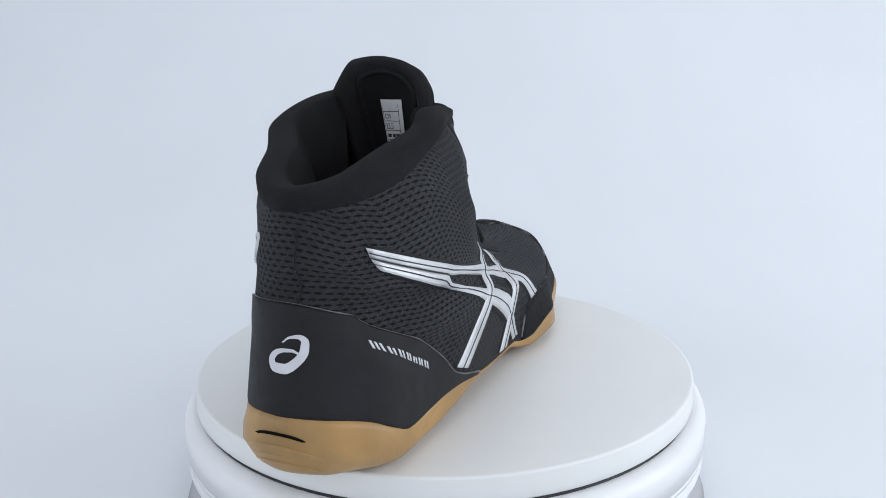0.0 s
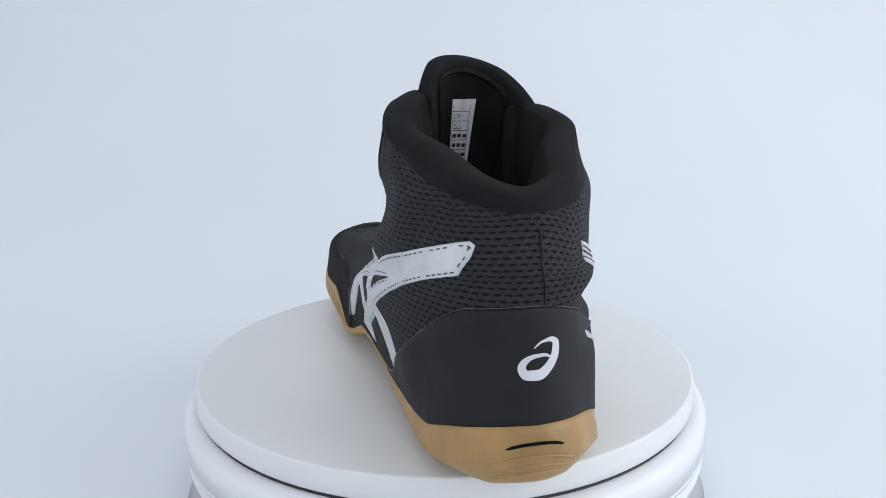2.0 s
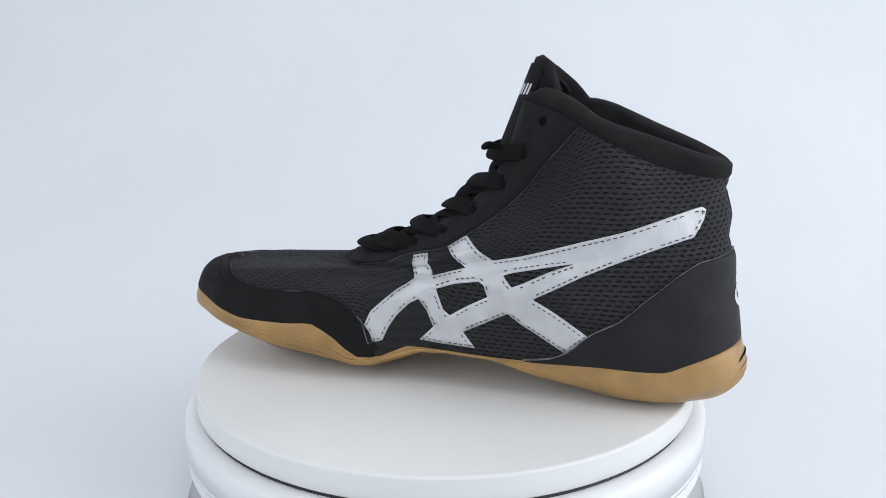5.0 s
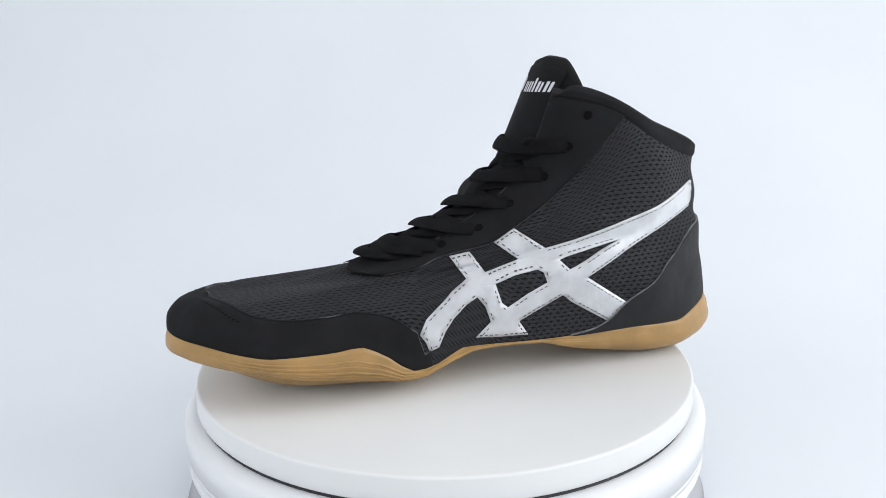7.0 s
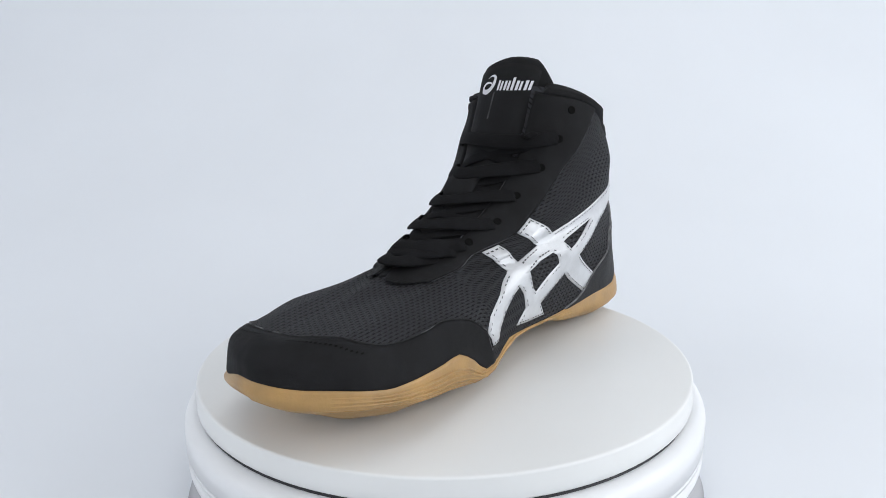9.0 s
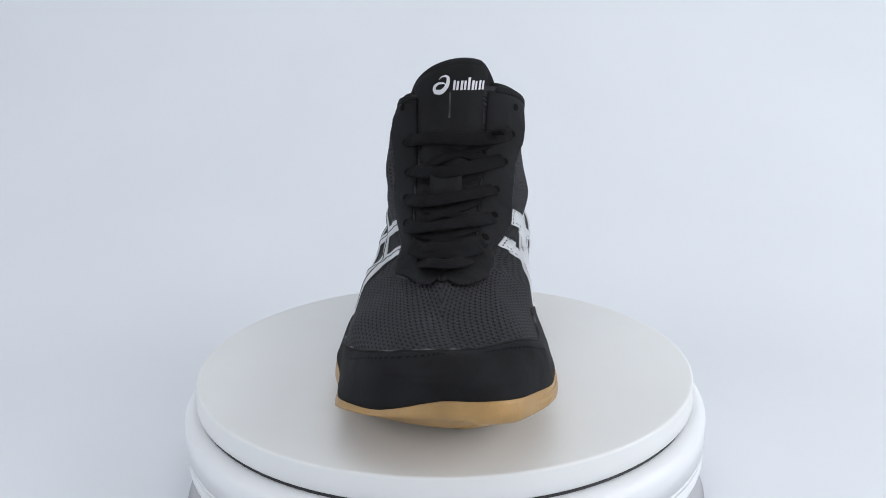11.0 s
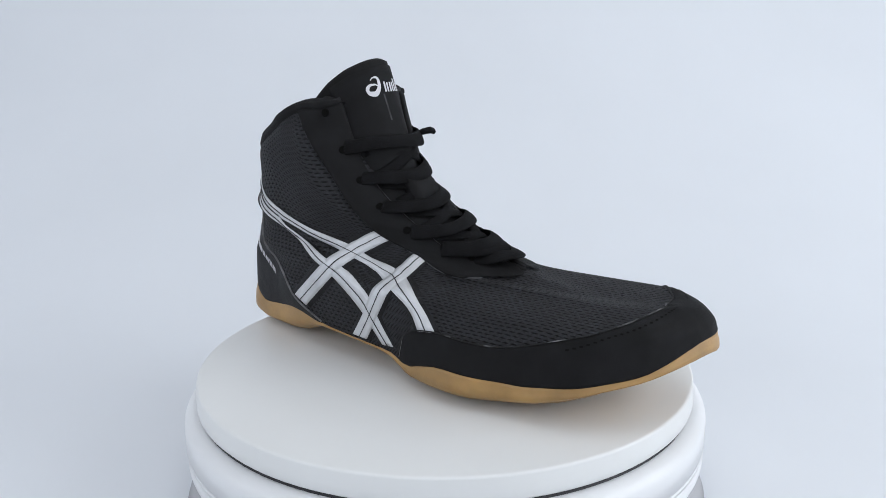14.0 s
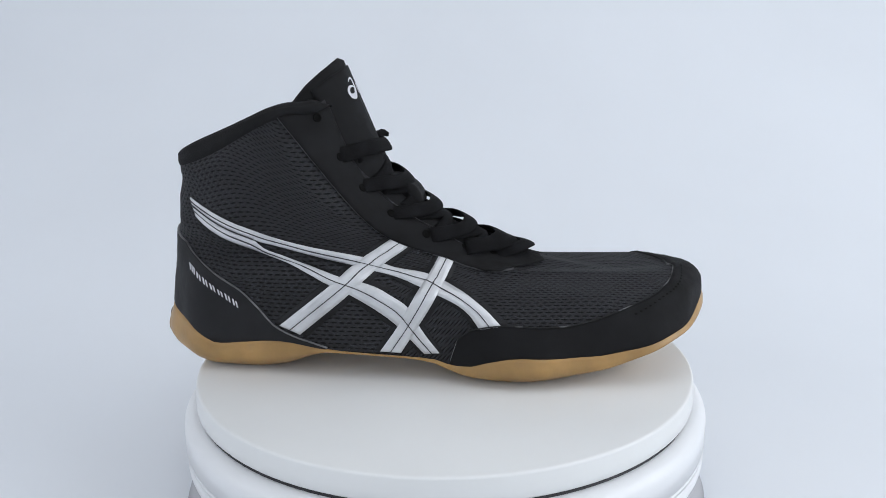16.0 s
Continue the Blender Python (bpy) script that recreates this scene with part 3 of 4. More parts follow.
def laces():
    lace = new("lace")
    lace.parent = SHOE
    tagged(lace, "flat black laces")
    for k in range(1, 7):
        # flat band over the throat, from eyelet to eyelet
        (s0, a0), (s1, a1) = spot(*EYES_OUT[k], 1), spot(*EYES_IN[k], -1)
        f = np.linspace(0, 1, 33)
        s = s0 + (s1 - s0) * f - 0.012 * np.sin(math.pi * f) + 0.006 * np.sin(2 * math.pi * f + k)
        a = a0 + (a1 - 360 - a0) * f
        n = normal(s, a)
        wig = np.array([noise.noise((k * 3.1, 5 * x, 0.4)) for x in f])
        over = np.clip((np.sin(math.pi * f) - 0.25) / 0.75, 0, 1) ** 0.6      # rises over the tongue
        h = 0.0019 + {1: 0.0052, 2: 0.0042}.get(k, 0.0036) * over + 0.0005 * wig
        pts = at(s, a) + n * h[:, None]
        pts[[0, -1]] -= n[[0, -1]] * 0.0025
        roll = np.array([noise.noise((k * 1.7, 4 * x, 2.6)) for x in f])
        ups = n + np.array([0, 0, 1.0]) * 0.3 * roll[:, None]
        part("lace_pass", tube(pts, 0.0076, 0.0019, ups, 12), LACE, lace)
        if k == 6:
            continue
        # slanted run below it, between the lace panels
        for (p0, p1) in ((EYES_OUT[k], EYES_IN[k + 1]), (EYES_OUT[k + 1], EYES_IN[k])):
            (s0, a0), (s1, a1) = spot(*p0, 1), spot(*p1, -1)
            f = np.linspace(0.14, 0.86, 21)
            s, a = s0 + (s1 - s0) * f, a0 + (a1 - 360 - a0) * f
            n = normal(s, a)
            pts = at(s, a) + n * (0.0006 + 0.0022 * np.sin(math.pi * (f - 0.14) / 0.72))[:, None]
            part("lace_pass", tube(pts, 0.0062, 0.0015, n, 8), LACE, lace)
    # bottom row
    s0 = s1 = front_row(31)
    a0, a1 = throat(s0, 1) + 2, throat(s1, -1) - 2
    f = np.linspace(0, 1, 25)
    s, a = s0 + (s1 - s0) * f - 0.003 * np.sin(math.pi * f), a0 + (a1 - 360 - a0) * f
    n = normal(s, a)
    pts = at(s, a) + n * (0.0016 + 0.0030 * np.sin(math.pi * f) ** 0.35)[:, None]
    part("lace_pass", tube(pts, 0.0082, 0.0022, n, 10), LACE, lace)
    # loose end tucked out on the inner side
    s, a = spot(-44, 108, -1)
    p, n = Vector(at(s, a)), Vector(normal(s, a))
    pts = [p + n * 0.001 + Vector((0, 0.002, 0.000)), p + Vector((-0.001, 0.005, 0.001)), p + Vector((-0.003, 0.008, 0.002)), p + Vector((-0.006, 0.010, 0.0025)), p + Vector((-0.007, 0.010, 0.0015))]
    part("lace_end", tube(along(pts, 14), 0.0058, 0.0030, [Vector((0, 0.4, 1))] * 14), LACE, lace)


def tongue():
    ps, qs = np.linspace(-1, 1, 41), np.linspace(0, 1, 21)

    def crest(p):
        """The tongue's top edge, highest towards the inner side."""
        return 147.2 - 8.6 * (p + 0.28) ** 2 - 9.0 * max(0.0, -p - 0.68) ** 1.5 / 0.18 - 11.0 * max(0.0, p - 0.5) ** 1.5 - 20.0 * max(0.0, p - 0.78) ** 1.5

    def place(p, q, depth):
        z = 92 + (crest(p) - 92) * q
        y = -25.3 - (z - 92) * 0.415 - 22 * abs(p + 0.06) ** 2.5
        x = (28.5 if p > 0 else 25.0) * p * (1 - 0.10 * p * p) * (0.86 + 0.14 * q)
        # straight back from the front, and in from the sides
        return Vector((x * (1 - depth / 30), y - depth * (1 - 0.6 * p * p), z - depth * 0.2)) / 1000

    bm = bmesh.new()
    front = [[place(p, q, 0) for p in ps] for q in qs]
    back = [[place(p, q, 6 + 5 * (1 - q)) for p in ps] for q in qs]
    a, b = grid_into(bm, front), grid_into(bm, back)
    n = len(ps) - 1
    edge = [(i, 0) for i in range(20)] + [(20, j) for j in range(n)] + [(i, n) for i in range(20, 0, -1)]
    ring_a = [a[i][j] for i, j in edge] + [a[0][n]]
    ring_b = [b[i][j] for i, j in edge] + [b[0][n]]
    mids = []
    for u, w in zip(ring_a, ring_b):
        c = (u.co + w.co) / 2
        mids.append(bm.verts.new(c + (c - Vector((0, c.y, 0.10))).normalized() * 0.0016))
    for k in range(len(ring_a) - 1):
        bm.faces.new((ring_a[k], ring_a[k + 1], mids[k + 1], mids[k]))
        bm.faces.new((mids[k], mids[k + 1], ring_b[k + 1], ring_b[k]))
    t = part("tongue", bm, LINING, SHOE, "padded black tongue")
    # smooth facing on the front
    bm = bmesh.new()
    face = [[place(p, q, -0.9) for p in np.linspace(-0.80, 0.80, 33)] for q in np.linspace(0.0, 0.955, 16)]
    base = [[place(p, q, 0.3) for p in np.linspace(-0.80, 0.80, 33)] for q in np.linspace(0.0, 0.955, 16)]
    u, w = grid_into(bm, face), grid_into(bm, base)
    for j in range(32):
        bm.faces.new((u[-1][j], u[-1][j + 1], w[-1][j + 1], w[-1][j]))
    for i in range(15):
        for j in (0, -1):
            bm.faces.new((u[i][j], u[i + 1][j], w[i + 1][j], w[i][j]))
    facing = part("tongue_facing", bm, NUBUCK, t, "smooth black facing")
    # slit below the mark
    bm = bmesh.new()
    grid_into(bm, [[place(p, q, -1.15) for p in (-0.02, 0.0, 0.02)] for q in np.linspace(0.46, 0.70, 8)])
    part("slit", bm, EDGE, facing, "narrow worn slit")

    def front_mark(x, z):
        """A place on the facing from mm across (to the outer side) and height."""
        p = x / 27 if x > 0 else x / 23.7
        q = min((z - 92) / (crest(p) - 92), 1)
        return place(p, q, -1.25)

    swirl_mark(facing, lambda u, v: front_mark(4.9 - u * 4.4, 134.0 + v * 5.2))
    # short silver bars stand in the wordmark's place
    for x0, w, h in ((-1.2, 1.1, 5.0), (-2.9, 1.1, 4.6), (-4.9, 1.2, 4.8), (-6.7, 1.1, 4.8), (-8.6, 1.2, 6.4), (-10.6, 1.2, 4.8), (-12.3, 0.9, 4.4), (-14.2, 1.1, 4.8), (-15.9, 1.0, 4.6)):
        bm = bmesh.new()
        grid_into(bm, [[front_mark(x0 - w * i / 2 - 0.12 * j, 131.2 + h * j / 3) for i in range(3)] for j in range(4)])
        part("wordmark_bar", bm, PRINT, facing, "silver printed bar")
    # keeper strap across the middle of the tongue
    bm = bmesh.new()
    y0, z0 = -17.0, 87.0
    prof = [(-0.012, -0.003), (-0.009, 0.001), (-0.004, 0.0028), (0.002, 0.0030), (0.008, 0.0010), (0.011, -0.002)]
    prof = along(prof, 14)
    o = Vector((0, y0, z0)) / 1000
    up, fwd = Vector((0, 0.55, 0.83)), Vector((0, 0.83, -0.55))
    outer = [[o + fwd * c + up * h + Vector((x, 0, 0)) for x in np.linspace(-0.008, 0.008, 5)] for c, h in prof]
    inner = [[o + fwd * c * 0.9 + up * (h - 0.0070) + Vector((x, 0, 0)) for x in np.linspace(-0.008, 0.008, 5)] for c, h in prof]
    u, w = grid_into(bm, outer), grid_into(bm, inner)
    for i in range(len(prof) - 1):
        for j in (0, -1):
            bm.faces.new((u[i][j], u[i + 1][j], w[i + 1][j], w[i][j]))
    part("lace_keeper", bm, NUBUCK, t, "black webbing lace loop")
    # bound rim round the inner panel
    path = [(-0.72, q) for q in np.linspace(0.25, 0.86, 10)] + [(p, 0.90 + 0.035 * (1 - (p / 0.72) ** 2)) for p in np.linspace(-0.66, 0.66, 15)] + [(0.72, q) for q in np.linspace(0.86, 0.25, 10)]
    pts = [place(p, q, 6.4 + 5 * (1 - q)) for p, q in path]
    part("tongue_binding", tube(along([tuple(p) for p in pts], 60), 0.0024, 0.0018, [Vector((0, -1, 0.2))] * 60), NUBUCK, t, "black bound rim")
    # size label inside
    bm = bmesh.new()

    def inside(x, z, lift):
        p = x / 27
        q = (z - 92) / (crest(p) - 92)
        v = place(p, q, 6.6 + 5 * (1 - q) + lift)
        v.y -= 0.0012 * math.exp(-((x + 0.5) / 1.6) ** 2)
        return v

    def label_sheet(x0, x1, z0, z1, lift, nx=10, nz=14):
        b2 = bmesh.new()
        grid_into(b2, [[inside(x0 + (x1 - x0) * i / nx + 1.0 * (z - 112) / 14, z, lift) for i in range(nx + 1)] for z in np.linspace(z0, z1, nz + 1)])
        return b2

    bm.free()
    lab = part("size_label", label_sheet(-10.5, 4.0, 103, 132, 0.0), LABEL, t, "white printed size label, creased")
    for z in (127, 123, 119, 115, 111, 107):
        part("label_line", label_sheet(-10.0, 1.4, z, z + 0.25, 0.25, 8, 1), INK, lab)
    for x in (-10.0, 1.2):
        part("label_line", label_sheet(x, x + 0.25, 105, 130, 0.25, 1, 12), INK, lab)
    for z in (108.2, 112.2, 116.2):
        for x in (-9, -5.4, -1.8):
            part("label_bar", label_sheet(x, x + 2.6, z, z + 1.5, 0.3, 3, 1), INK, lab)
    for words, x, z, size in (("CM", -9.0, 124.1, 2.9), ("25.5", -9.4, 119.8, 3.4)):
        c = bpy.data.curves.new("label_text", "FONT")
        c.body, c.size = words, size / 1000
        ob = new("label_text", c)
        me = bpy.data.meshes.new_from_object(ob)
        bpy.data.objects.remove(ob)
        for v in me.vertices:
            v.co = inside(x + v.co.x * 1000 + 1.0 * (z - 112) / 14, z + v.co.y * 1000, 0.35)
        me.materials.append(INK)
        txt = new("label_text", me)
        txt.parent = lab


def swirl_mark(parent, put):
    """A plain silver swirl: a heavy crescent that closes on a small oval eye and runs out in a thin tail."""
    bm = bmesh.new()
    path = [(-0.22, 0.52, 0.03), (0.15, 0.80, 0.06), (0.55, 0.86, 0.11), (0.84, 0.60, 0.17), (0.80, 0.15, 0.20), (0.45, -0.42, 0.22), (-0.10, -0.74, 0.24),
            (-0.60, -0.72, 0.22), (-0.80, -0.40, 0.18), (-0.58, -0.04, 0.14), (-0.15, 0.14, 0.10), (0.25, 0.16, 0.08), (0.55, 0.02, 0.05)]
    path = along(path, 60)
    d = np.gradient(path[:, :2], axis=0)
    d /= np.linalg.norm(d, axis=1, keepdims=True)
    across = np.stack([-d[:, 1], d[:, 0]], -1)
    rows = [[p[:2] + q * p[2] * f for f in (-1, -0.3, 0.3, 1)] for p, q in zip(path, across)]
    grid_into(bm, [[put(u, v) for u, v in row] for row in rows])
    part("swirl_emblem", bm, PRINT, parent, "silver printed swirl")


def collar():
    a = np.linspace(20, 340, 120)
    fade = np.clip(np.minimum(a - 20, 340 - a) / 16, 0, 1)
    fade = np.sqrt(1 - (1 - fade) ** 2)[:, None]
    s0 = 1.0 - (0.018 + 0.072 * np.exp(-((a - 180) / 85) ** 4))
    thick = (0.0024 - 0.0010 * np.exp(-((a - 180) / 100) ** 4))[:, None]
    rows = []
    for f in np.linspace(0, 1, 7):
        s = s0 + (1 - s0) * f
        rows.append(at(s, a) - (1 - fade) * f * np.array([0, 0, 0.006]) + normal(np.minimum(s, 0.985), a) * (-0.0004 + thick * math.sin(min(f * 2.2, 1) * math.pi / 2)))
    top, n = at(np.ones_like(a), a), normal(np.full_like(a, 0.985), a)
    n[:, 2] = 0
    n /= np.linalg.norm(n, axis=1, keepdims=True)
    up = np.array([0, 0, 1.0])
    top = top - (1 - fade) * np.array([0, 0, 0.006])
    c = top - n * 0.0048
    pad = np.exp(-((a - 180) / 118) ** 6)[:, None]
    for ang in range(20, 181, 20):
        rows.append(c + n * 0.0054 * math.cos(radians(ang)) + up * 0.0028 * fade * math.sin(radians(ang)))
    for d, w in ((0.004, 0.0124), (0.009, 0.0146), (0.016, 0.0164), (0.026, 0.0170), (0.036, 0.0160), (0.048, 0.0120)):
        rows.append(top - n * (0.009 + (w - 0.009) * (0.25 + 0.75 * pad)) - up * d)
    bm = bmesh.new()
    v = grid_into(bm, np.array(rows))
    for j in (0, -1):
        bm.faces.new([r[j] for r in v])
    part("collar", bm, LINING, SHOE, "padded black collar")


A_TOP = [(-118.6, 84.2), (-107.5, 79.8), (-95.0, 75.2), (-84.0, 71.6), (-74.6, 68.6), (-59.0, 64.6), (-38.8, 59.8), (-29.9, 57.3), (-18.6, 53.2), (-3.8, 50.0), (4.8, 46.4), (14.7, 42.2), (23.0, 36.6), (31.1, 28.7)]
A_LOW = [(-117.4, 80.4), (-107.4, 75.9), (-96.0, 71.4), (-83.0, 67.2), (-78.5, 65.7), (-75.2, 65.1), (-59.3, 61.1), (-44.1, 56.7), (-31.5, 52.9), (-20.5, 50.3), (-11.3, 46.7), (-3.4, 44.0), (8.0, 39.7), (16.1, 33.9), (21.2, 27.0)]
B_TOP = [(-117.3, 80.2), (-107.3, 75.7), (-96.0, 71.2), (-83.0, 66.9), (-79.3, 63.6), (-77.0, 62.2), (-71.8, 60.4), (-59.0, 55.6), (-45.5, 51.1), (-30.5, 47.0), (-21.1, 42.9), (-11.9, 37.1), (-7.2, 28.8), (-3.4, 22.5), (2.4, 14.6)]
B_LOW = [(-115.0, 75.4), (-107.0, 71.4), (-96.0, 66.8), (-84.0, 62.4), (-72.0, 57.6), (-56.4, 51.2), (-47.1, 46.4), (-38.8, 42.4), (-27.9, 36.2), (-18.1, 29.0), (-10.4, 20.6), (-4.7, 14.1)]
BAR_1 = ([(-20.4, 66.3), (-33.7, 57.9), (-45.8, 48.0), (-73.4, 25.8)], [(-12.3, 62.3), (-27.5, 52.4), (-38.8, 42.4), (-63.5, 21.7)])
BAR_2 = ([(0.9, 57.3), (-3.8, 48.9), (-9.2, 40.8), (-17.1, 26.9), (-25.3, 14.9)], [(7.4, 53.9), (3.8, 46.5), (-1.0, 37.9), (-7.2, 27.7), (-15.5, 14.5)])


def outer_stripes():
    mark = new("stripe_emblem")
    mark.parent = SHOE
    tagged(mark, "crossed silver stripes with black piping")
    for k, (one, two) in enumerate(((A_TOP, A_LOW), (B_TOP, B_LOW), BAR_1, BAR_2)):
        part("stripe_border", sheet(ribbon(one, two, 1, 48, 5, 0.28), 0.00030 + 0.00004 * k), SUEDE, mark, "black welded border")
        part("stripe", sheet(ribbon(one, two, 1, 64, 5), 0.00065 + 0.00007 * k, 0.85), SILVER, mark)
        one, two = along(one, 48), along(two, 48)
        line = one * 0.5 + two * 0.5
        w = (two - one) / np.linalg.norm(two - one, axis=1, keepdims=True) * 0.22
        part("stripe_piping", sheet([[spot(*(p + q * f), 1) for p, q in zip(line, w)] for f in (-1, 0, 1)], 0.00105 + 0.00004 * k, 0.9), DARK, mark, "thin black piping")
    # thin dark line between the two bands of the tail
    line = along(A_LOW[:4], 24)
    part("stripe_piping", sheet([[spot(y, z + d, 1) for y, z in line] for d in (-0.25, 0, 0.25)], 0.00115, 0.9), DARK, mark, "thin black piping")


INNER = [(-26.3, 71.0), (-40.4, 61.8), (-53.6, 65.1), (-78.5, 73.3), (-97.5, 78.8), (-109.0, 82.9), (-119.0, 86.3), (-122.6, 87.2), (-124.2, 86.0), (-123.8, 82.0), (-120.9, 75.2), (-107.1, 70.6), (-92.4, 64.6), (-79.3, 58.4), (-59.8, 47.6), (-83.0, 32.0), (-73.0, 23.4), (-53.4, 35.3), (-48.3, 39.4), (-40.4, 35.3), (-27.4, 28.3), (-32.4, 20.9), (-17.4, 21.4), (-6.4, 22.4), (-13.4, 29.4), (-10.6, 37.2), (-6.7, 42.1), (-1.7, 39.1), (4.3, 33.1), (8.4, 27.2), (11.5, 20.4), (16.1, 18.9), (17.5, 23.2), (20.4, 27.1), (17.2, 33.9), (12.1, 38.7), (5.0, 44.7), (-2.7, 49.7), (2.8, 57.9), (-6.1, 60.4), (-11.8, 52.0), (-27.5, 57.3), (-17.0, 64.8)]
HOLES_IN = ([(-46.2, 56.4), (-50.3, 57.8), (-63.8, 61.0), (-76.3, 63.7), (-65.2, 59.3), (-56.0, 54.5), (-50.9, 52.1)], [(-15.3, 47.6), (-24.1, 50.7), (-35.2, 52.8), (-38.0, 51.6), (-39.9, 46.7), (-30.3, 41.4), (-21.5, 35.8), (-18.5, 38.3)])


def inner_stripes():
    loops = []
    for l in (INNER, *HOLES_IN):
        pts = []
        for p, q in zip(l, l[1:] + l[:1]):
            n = max(1, round(math.hypot(q[0] - p[0], q[1] - p[1]) / 2.5))
            pts += [(p[0] + (q[0] - p[0]) * k / n, p[1] + (q[1] - p[1]) * k / n) for k in range(n)]
        loops.append(pts)
    mark = part("stripe_emblem", cut(spots(loops[0], -1), [spots(l, -1) for l in loops[1:]], 0.0006, (0.012, 2.2)), SILVER, SHOE, "stitched silver crossed stripes")
    # stitches a little inside the edge
    bm = bmesh.new()
    for l, sign in zip((INNER, *HOLES_IN), (1, -1, -1)):
        area = sum(p[0] * q[1] - q[0] * p[1] for p, q in zip(l, l[1:] + l[:1]))
        turn = sign * (1 if area > 0 else -1)
        for p, q in zip(l, l[1:] + l[:1]):
            d = math.hypot(q[0] - p[0], q[1] - p[1])
            ty, tz = (q[0] - p[0]) / d, (q[1] - p[1]) / d
            ny, nz = -tz * turn, ty * turn
            for k in range(max(1, int((d - 1.0) / 2.5))):
                c = 1.4 + 2.5 * k
                if c + 0.6 > d:
                    break
                rows = [[spot(p[0] + ty * (c + e) + ny * w, p[1] + tz * (c + e) + nz * w, -1) for e in (-0.7, 0.7)] for w in (1.05, 1.5)]
                s, a = np.array(rows)[..., 0], np.array(rows)[..., 1]
                pts = at(s, a) + normal(s, a) * 0.0008
                v = grid_into(bm, pts)
    part("stitching", bm, THREAD, mark, "dark thread stitches")


def heel_marks(counter):
    def put(u, v):
        # swirl on the back of the heel
        x, z = 2.7 + u * 7.2, 49.6 + v * 7.2
        s = heel_row(z)
        a = 180 - x / 0.74
        for _ in range(8):
            q = at(s, a) * 1000
            a += (q[0] - x) * 0.9
            s += (z - q[2]) * 0.006
        return at(s, a) + normal(s, a) * 0.0012

    swirl_mark(counter, put)
    # slanted silver bars stand in the model name's place
    for k in range(7):
        for e, w in ((0.0, 0.95), (1.55, 0.85)) if k else ((0.0, 0.9), (1.4, 0.8), (2.7, 0.9)):
            f = (k * 3.55 + (1.1 if k else 0.0) + e) / 25.0
            y, z = -120.4 + 26.6 * f, 49.0 - 16.4 * f
            h = 3.1 - 0.5 * (k % 3 == 1)
            rows = [[spot(y + 0.85 * w * i / 2 - 0.10 * h * j, z - 0.53 * w * i / 2 + h * j / 2, 1) for i in range(3)] for j in (0, 1, 2)]
            part("wordmark_bar", sheet(rows, 0.00125, 0.9), PRINT, counter, "silver printed bar")


SOLE_OUT = [(-150, 13), (-141, 7.2), (-135, 4.0), (-128, 2.6), (-120, 1.2), (-112, 0.8), (-95, 1.2), (-75, 4), (-61, 8.8), (-49, 12.1), (-30, 12), (-12, 10.9), (0, 7.7), (8, 4.2), (15, 2.2), (30, 1.3), (48, 1.7), (64, 2.9), (80, 5.7), (95, 11.5), (110, 17.5), (122, 21.5), (136, 24.0)]
SOLE_IN = [(-150, 13), (-141, 7.2), (-135, 4.0), (-128, 2.8), (-118, 1.8), (-100, 2.6), (-75, 5.9), (-60, 8.3), (-50, 11.4), (-40, 15.3), (-12, 16.2), (0, 13.4), (12, 7.7), (24, 4.7), (36, 5.5), (50, 7.4), (64, 9.3), (78, 12.2), (92, 15.8), (104, 17.5), (116, 18.5), (126, 20.5), (136, 24.0)]
SOLE_MID = [(-150, 14), (-141, 8), (-135, 3.2), (-128, 0.6), (-112, 0.3), (-95, 0.3), (-75, 3), (-61, 8), (-49, 11), (-12, 10.5), (0, 7.2), (8, 3.6), (15, 1.4), (30, 0.4), (60, 0.3), (75, 0.5), (85, 2.2), (92, 4.6), (101, 9), (108, 12.2), (117, 16), (125, 19.5), (136, 23.5)]


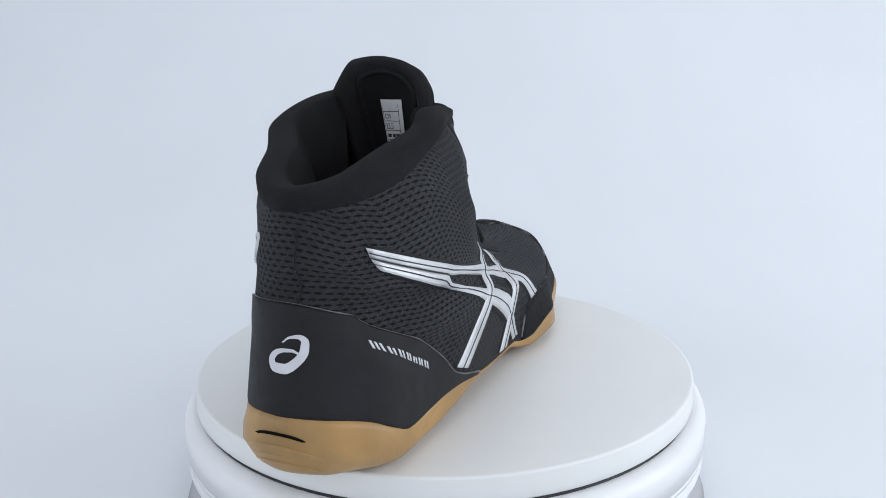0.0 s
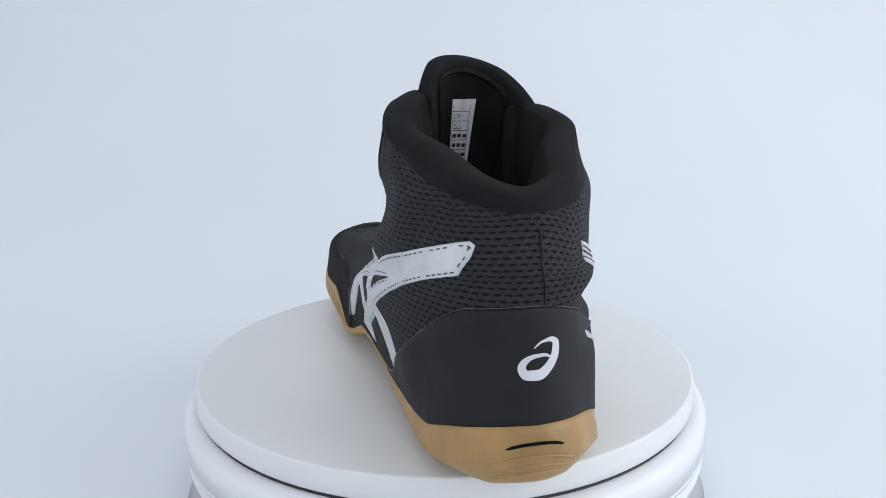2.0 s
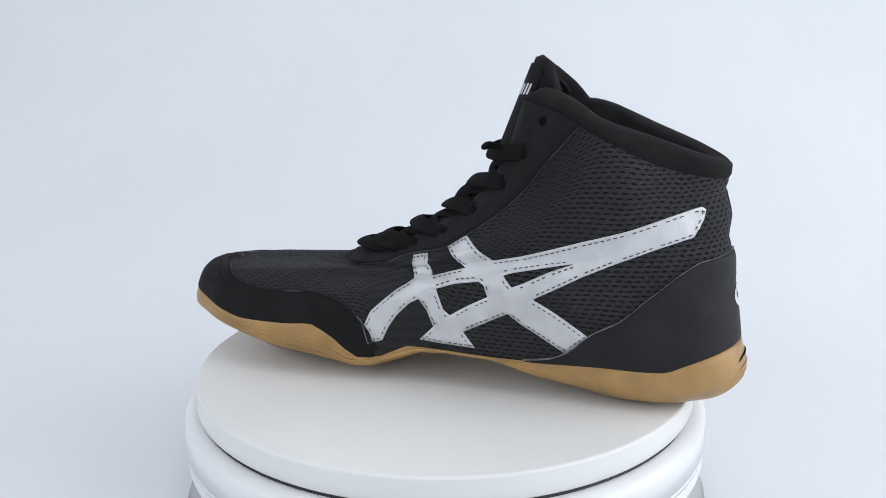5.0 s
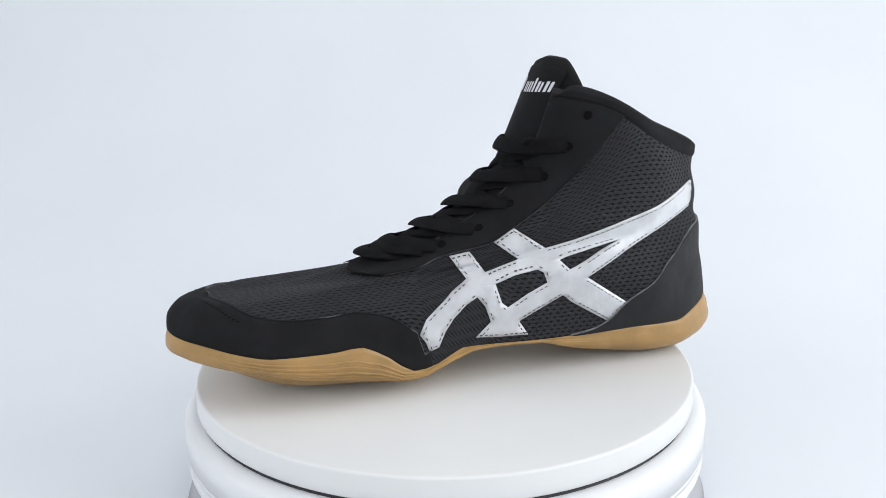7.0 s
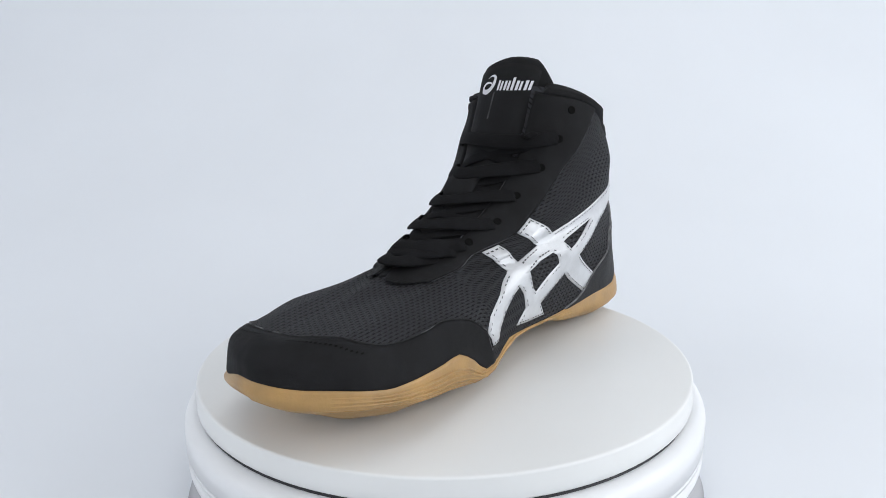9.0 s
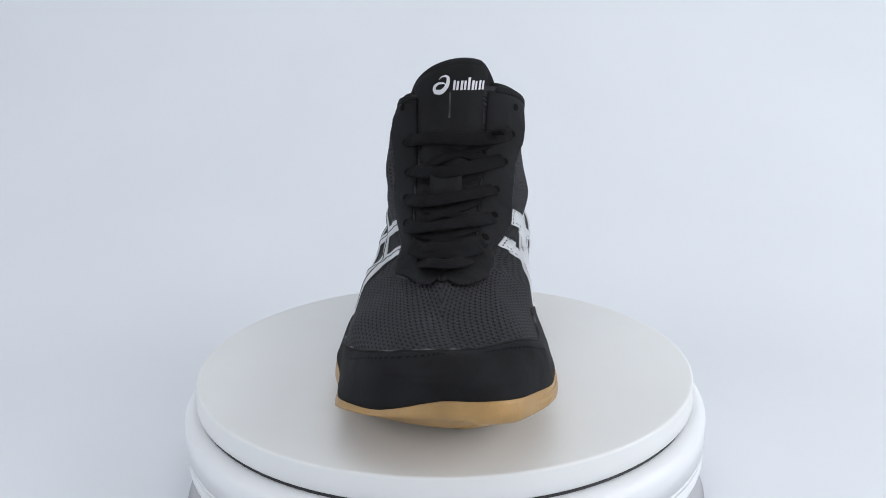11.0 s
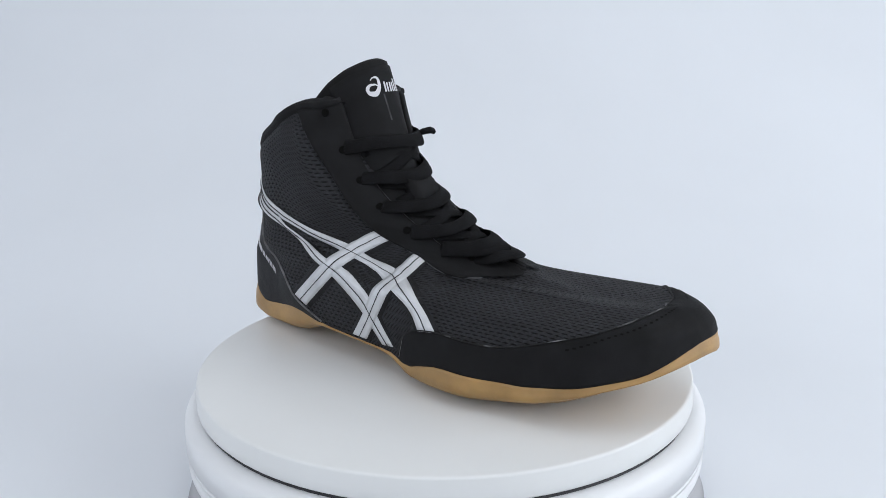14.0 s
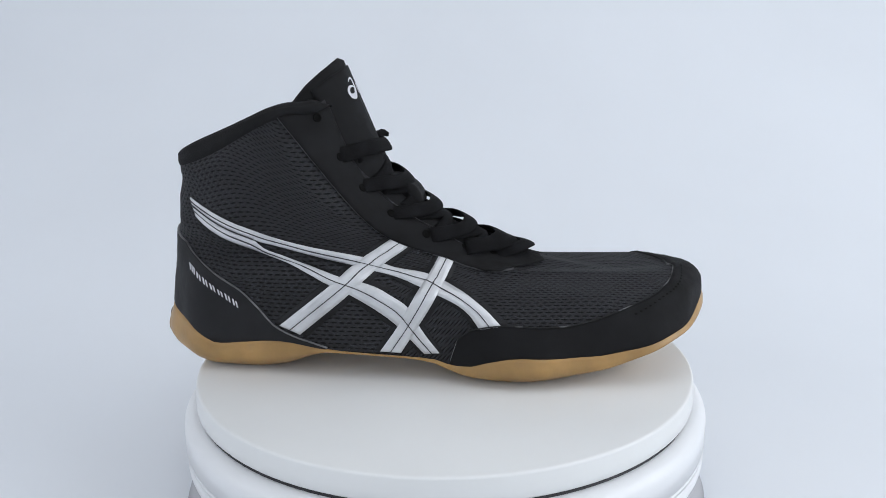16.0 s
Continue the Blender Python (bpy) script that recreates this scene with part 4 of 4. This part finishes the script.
def sole():
    base = SHELL[0]
    step = np.roll(base, -1, 0) - np.roll(base, 1, 0)
    out = np.stack([-step[:, 1], step[:, 0], np.zeros(NT)], -1)
    out = sum(np.roll(out, k, 0) for k in (-2, -1, 0, 1, 2))
    out /= np.linalg.norm(out, axis=1, keepdims=True)
    y = base[:, 1] * 1000
    low = np.where(np.arange(NT) <= NT // 2, smooth(*zip(*SOLE_OUT), y), smooth(*zip(*SOLE_IN), y)) / 1000
    z = base[:, 2]
    heel = np.clip((-y - 95) / 40, 0, 1)                       # the heel flares out behind
    bulge = 0.0003 + 0.0034 * heel + 0.0013 * np.clip((y - 5) / 40, 0, 1) + 0.0004 * np.clip((y - 85) / 30, 0, 1)
    low = np.minimum(low, z - 0.0016)
    back = np.clip(-out[:, 1], 0, 1) ** 2 * heel
    tuck = 0.0062 * (1 - heel) + heel * (0.0075 - 0.0092 * back) + 0.0025 * np.clip((y - 105) / 20, 0, 1)
    rows = []
    for f, o in ((0.0, -0.0020), (-0.04, 0.0006), (0.10, 0.35), (0.3, 0.8), (0.55, 1.0), (0.78, 0.55), (0.92, 0.1), (1.0, -0.4)):
        off = o if f <= 0 else bulge * o - tuck * max(0.0, (f - 0.5) / 0.5) ** 1.8
        rows.append(np.concatenate([base[:, :2] + out[:, :2] * np.reshape(off, (-1, 1)), (z + (low - z) * f)[:, None]], 1))
    rim = rows[-1].copy()
    for k, inset in ((0.93, 0.002), (0.82, 0.005), (0.5, 0.012), (0.2, 0.016)):
        p = rim[:, :2] - out[:, :2] * inset * np.array([[0.2, 1.0]])
        p[:, 0] = mid(p[:, 1] * 1000) / 1000 + (rim[:, 0] - mid(y) / 1000) * k
        py = np.clip(p[:, 1] * 1000, -150, 136)
        under = smooth(*zip(*SOLE_MID), py) / 1000
        sink = {0.93: 0.22, 0.82: 0.5, 0.5: 0.9, 0.2: 1.0}[k]
        rows.append(np.concatenate([p, np.maximum(low + (np.minimum(under, low) - low) * sink, 0.0002)[:, None]], 1))
    bm = bmesh.new()
    v = grid_into(bm, np.array(rows), closed=True)
    half = NT // 2
    for j in range(half):
        p, q = v[-1][j], v[-1][j + 1]
        r, s = v[-1][(-j - 1) % NT], v[-1][(-j) % NT]
        quad = []
        for w in (p, q, r, s):
            if w not in quad:
                quad.append(w)
        if len(quad) > 2:
            bm.faces.new(quad)
    ob = part("outsole", bm, GUM, SHOE, "tan gum rubber sole")
    # ribs moulded on the side of the forefoot and the heel's back
    rows = np.array(rows)

    def rib(j0, j1, f0, f1, name, mat, raise_by, width):
        pts, ups = [], []
        for k in np.linspace(0, 1, 22):
            j = j0 + (j1 - j0) * k
            f = f0 + (f1 - f0) * k + 0.3 * math.sin(5 * k + j0)
            a, b = int(math.floor(j)) % NT, int(math.floor(j) + 1) % NT
            i = min(max(f, 2), 5.99)
            i0 = int(i)
            w, g = j - math.floor(j), i - i0
            p = (rows[i0, a] * (1 - w) + rows[i0, b] * w) * (1 - g) + (rows[i0 + 1, a] * (1 - w) + rows[i0 + 1, b] * w) * g
            pts.append(p + out[a] * (raise_by - 0.0012 * abs(2 * k - 1) ** 6))
            ups.append(out[a])
        part(name, tube(pts, width, 0.0010, ups, 6), mat, ob)

    inner_toe = NT - NT * 0.345
    for f0, f1 in ((2.7, 3.0), (3.3, 3.6), (3.9, 4.1), (4.5, 4.6), (5.0, 5.1)):
        rib(inner_toe, NT - NT * 0.06, f0, f1, "sole_rib", GUM, 0.0, 0.0013)
    for f0 in (3.9, 4.6, 5.2):
        rib(half - 7, half + 7, f0, f0, "sole_rib", GUM, 0.0, 0.0013)
    pts, ups = [], []
    for k in np.linspace(-1, 1, 19):
        j = half + 5.6 * k
        a, b, w = int(j) % NT, (int(j) + 1) % NT, j - int(j)
        p = rows[3, a] * (1 - w) + rows[3, b] * w
        pts.append(p - out[a] * 0.0004 + np.array([0, 0, 0.0012 - 0.0030 * k * k]))
        ups.append(out[a])
    part("heel_slit", tube(pts, 0.0013, 0.0010, ups, 6), BLACK, ob, "dark moulded slit")


def seam():
    # stitched seam up the back
    rows = [[(s, 173.8 + d) for s in np.linspace(heel_row(67), heel_row(92), 20)] for d in (-0.4, 0, 0.4)]
    part("back_seam", sheet(rows, 0.0006), SUEDE, SHOE, "raised back seam")


upper()
COUNTER = overlays()
eyestays()
throat_panel()
tongue()
collar()
outer_stripes()
inner_stripes()
heel_marks(COUNTER)
sole()
seam()
laces()


# ---- what moves: the platter and the shoe on it turn at one steady rate ----
def motions():
    times = [0.25 * k for k in range(65)]
    walk(PLATTER, [(t, pose(0, 0, 0, 0, 0, RATE * t)) for t in times])
    walk(SHOE, [(t, pose(0, 0, 0.0002, 0, 0, START + RATE * t)) for t in times])


motions()
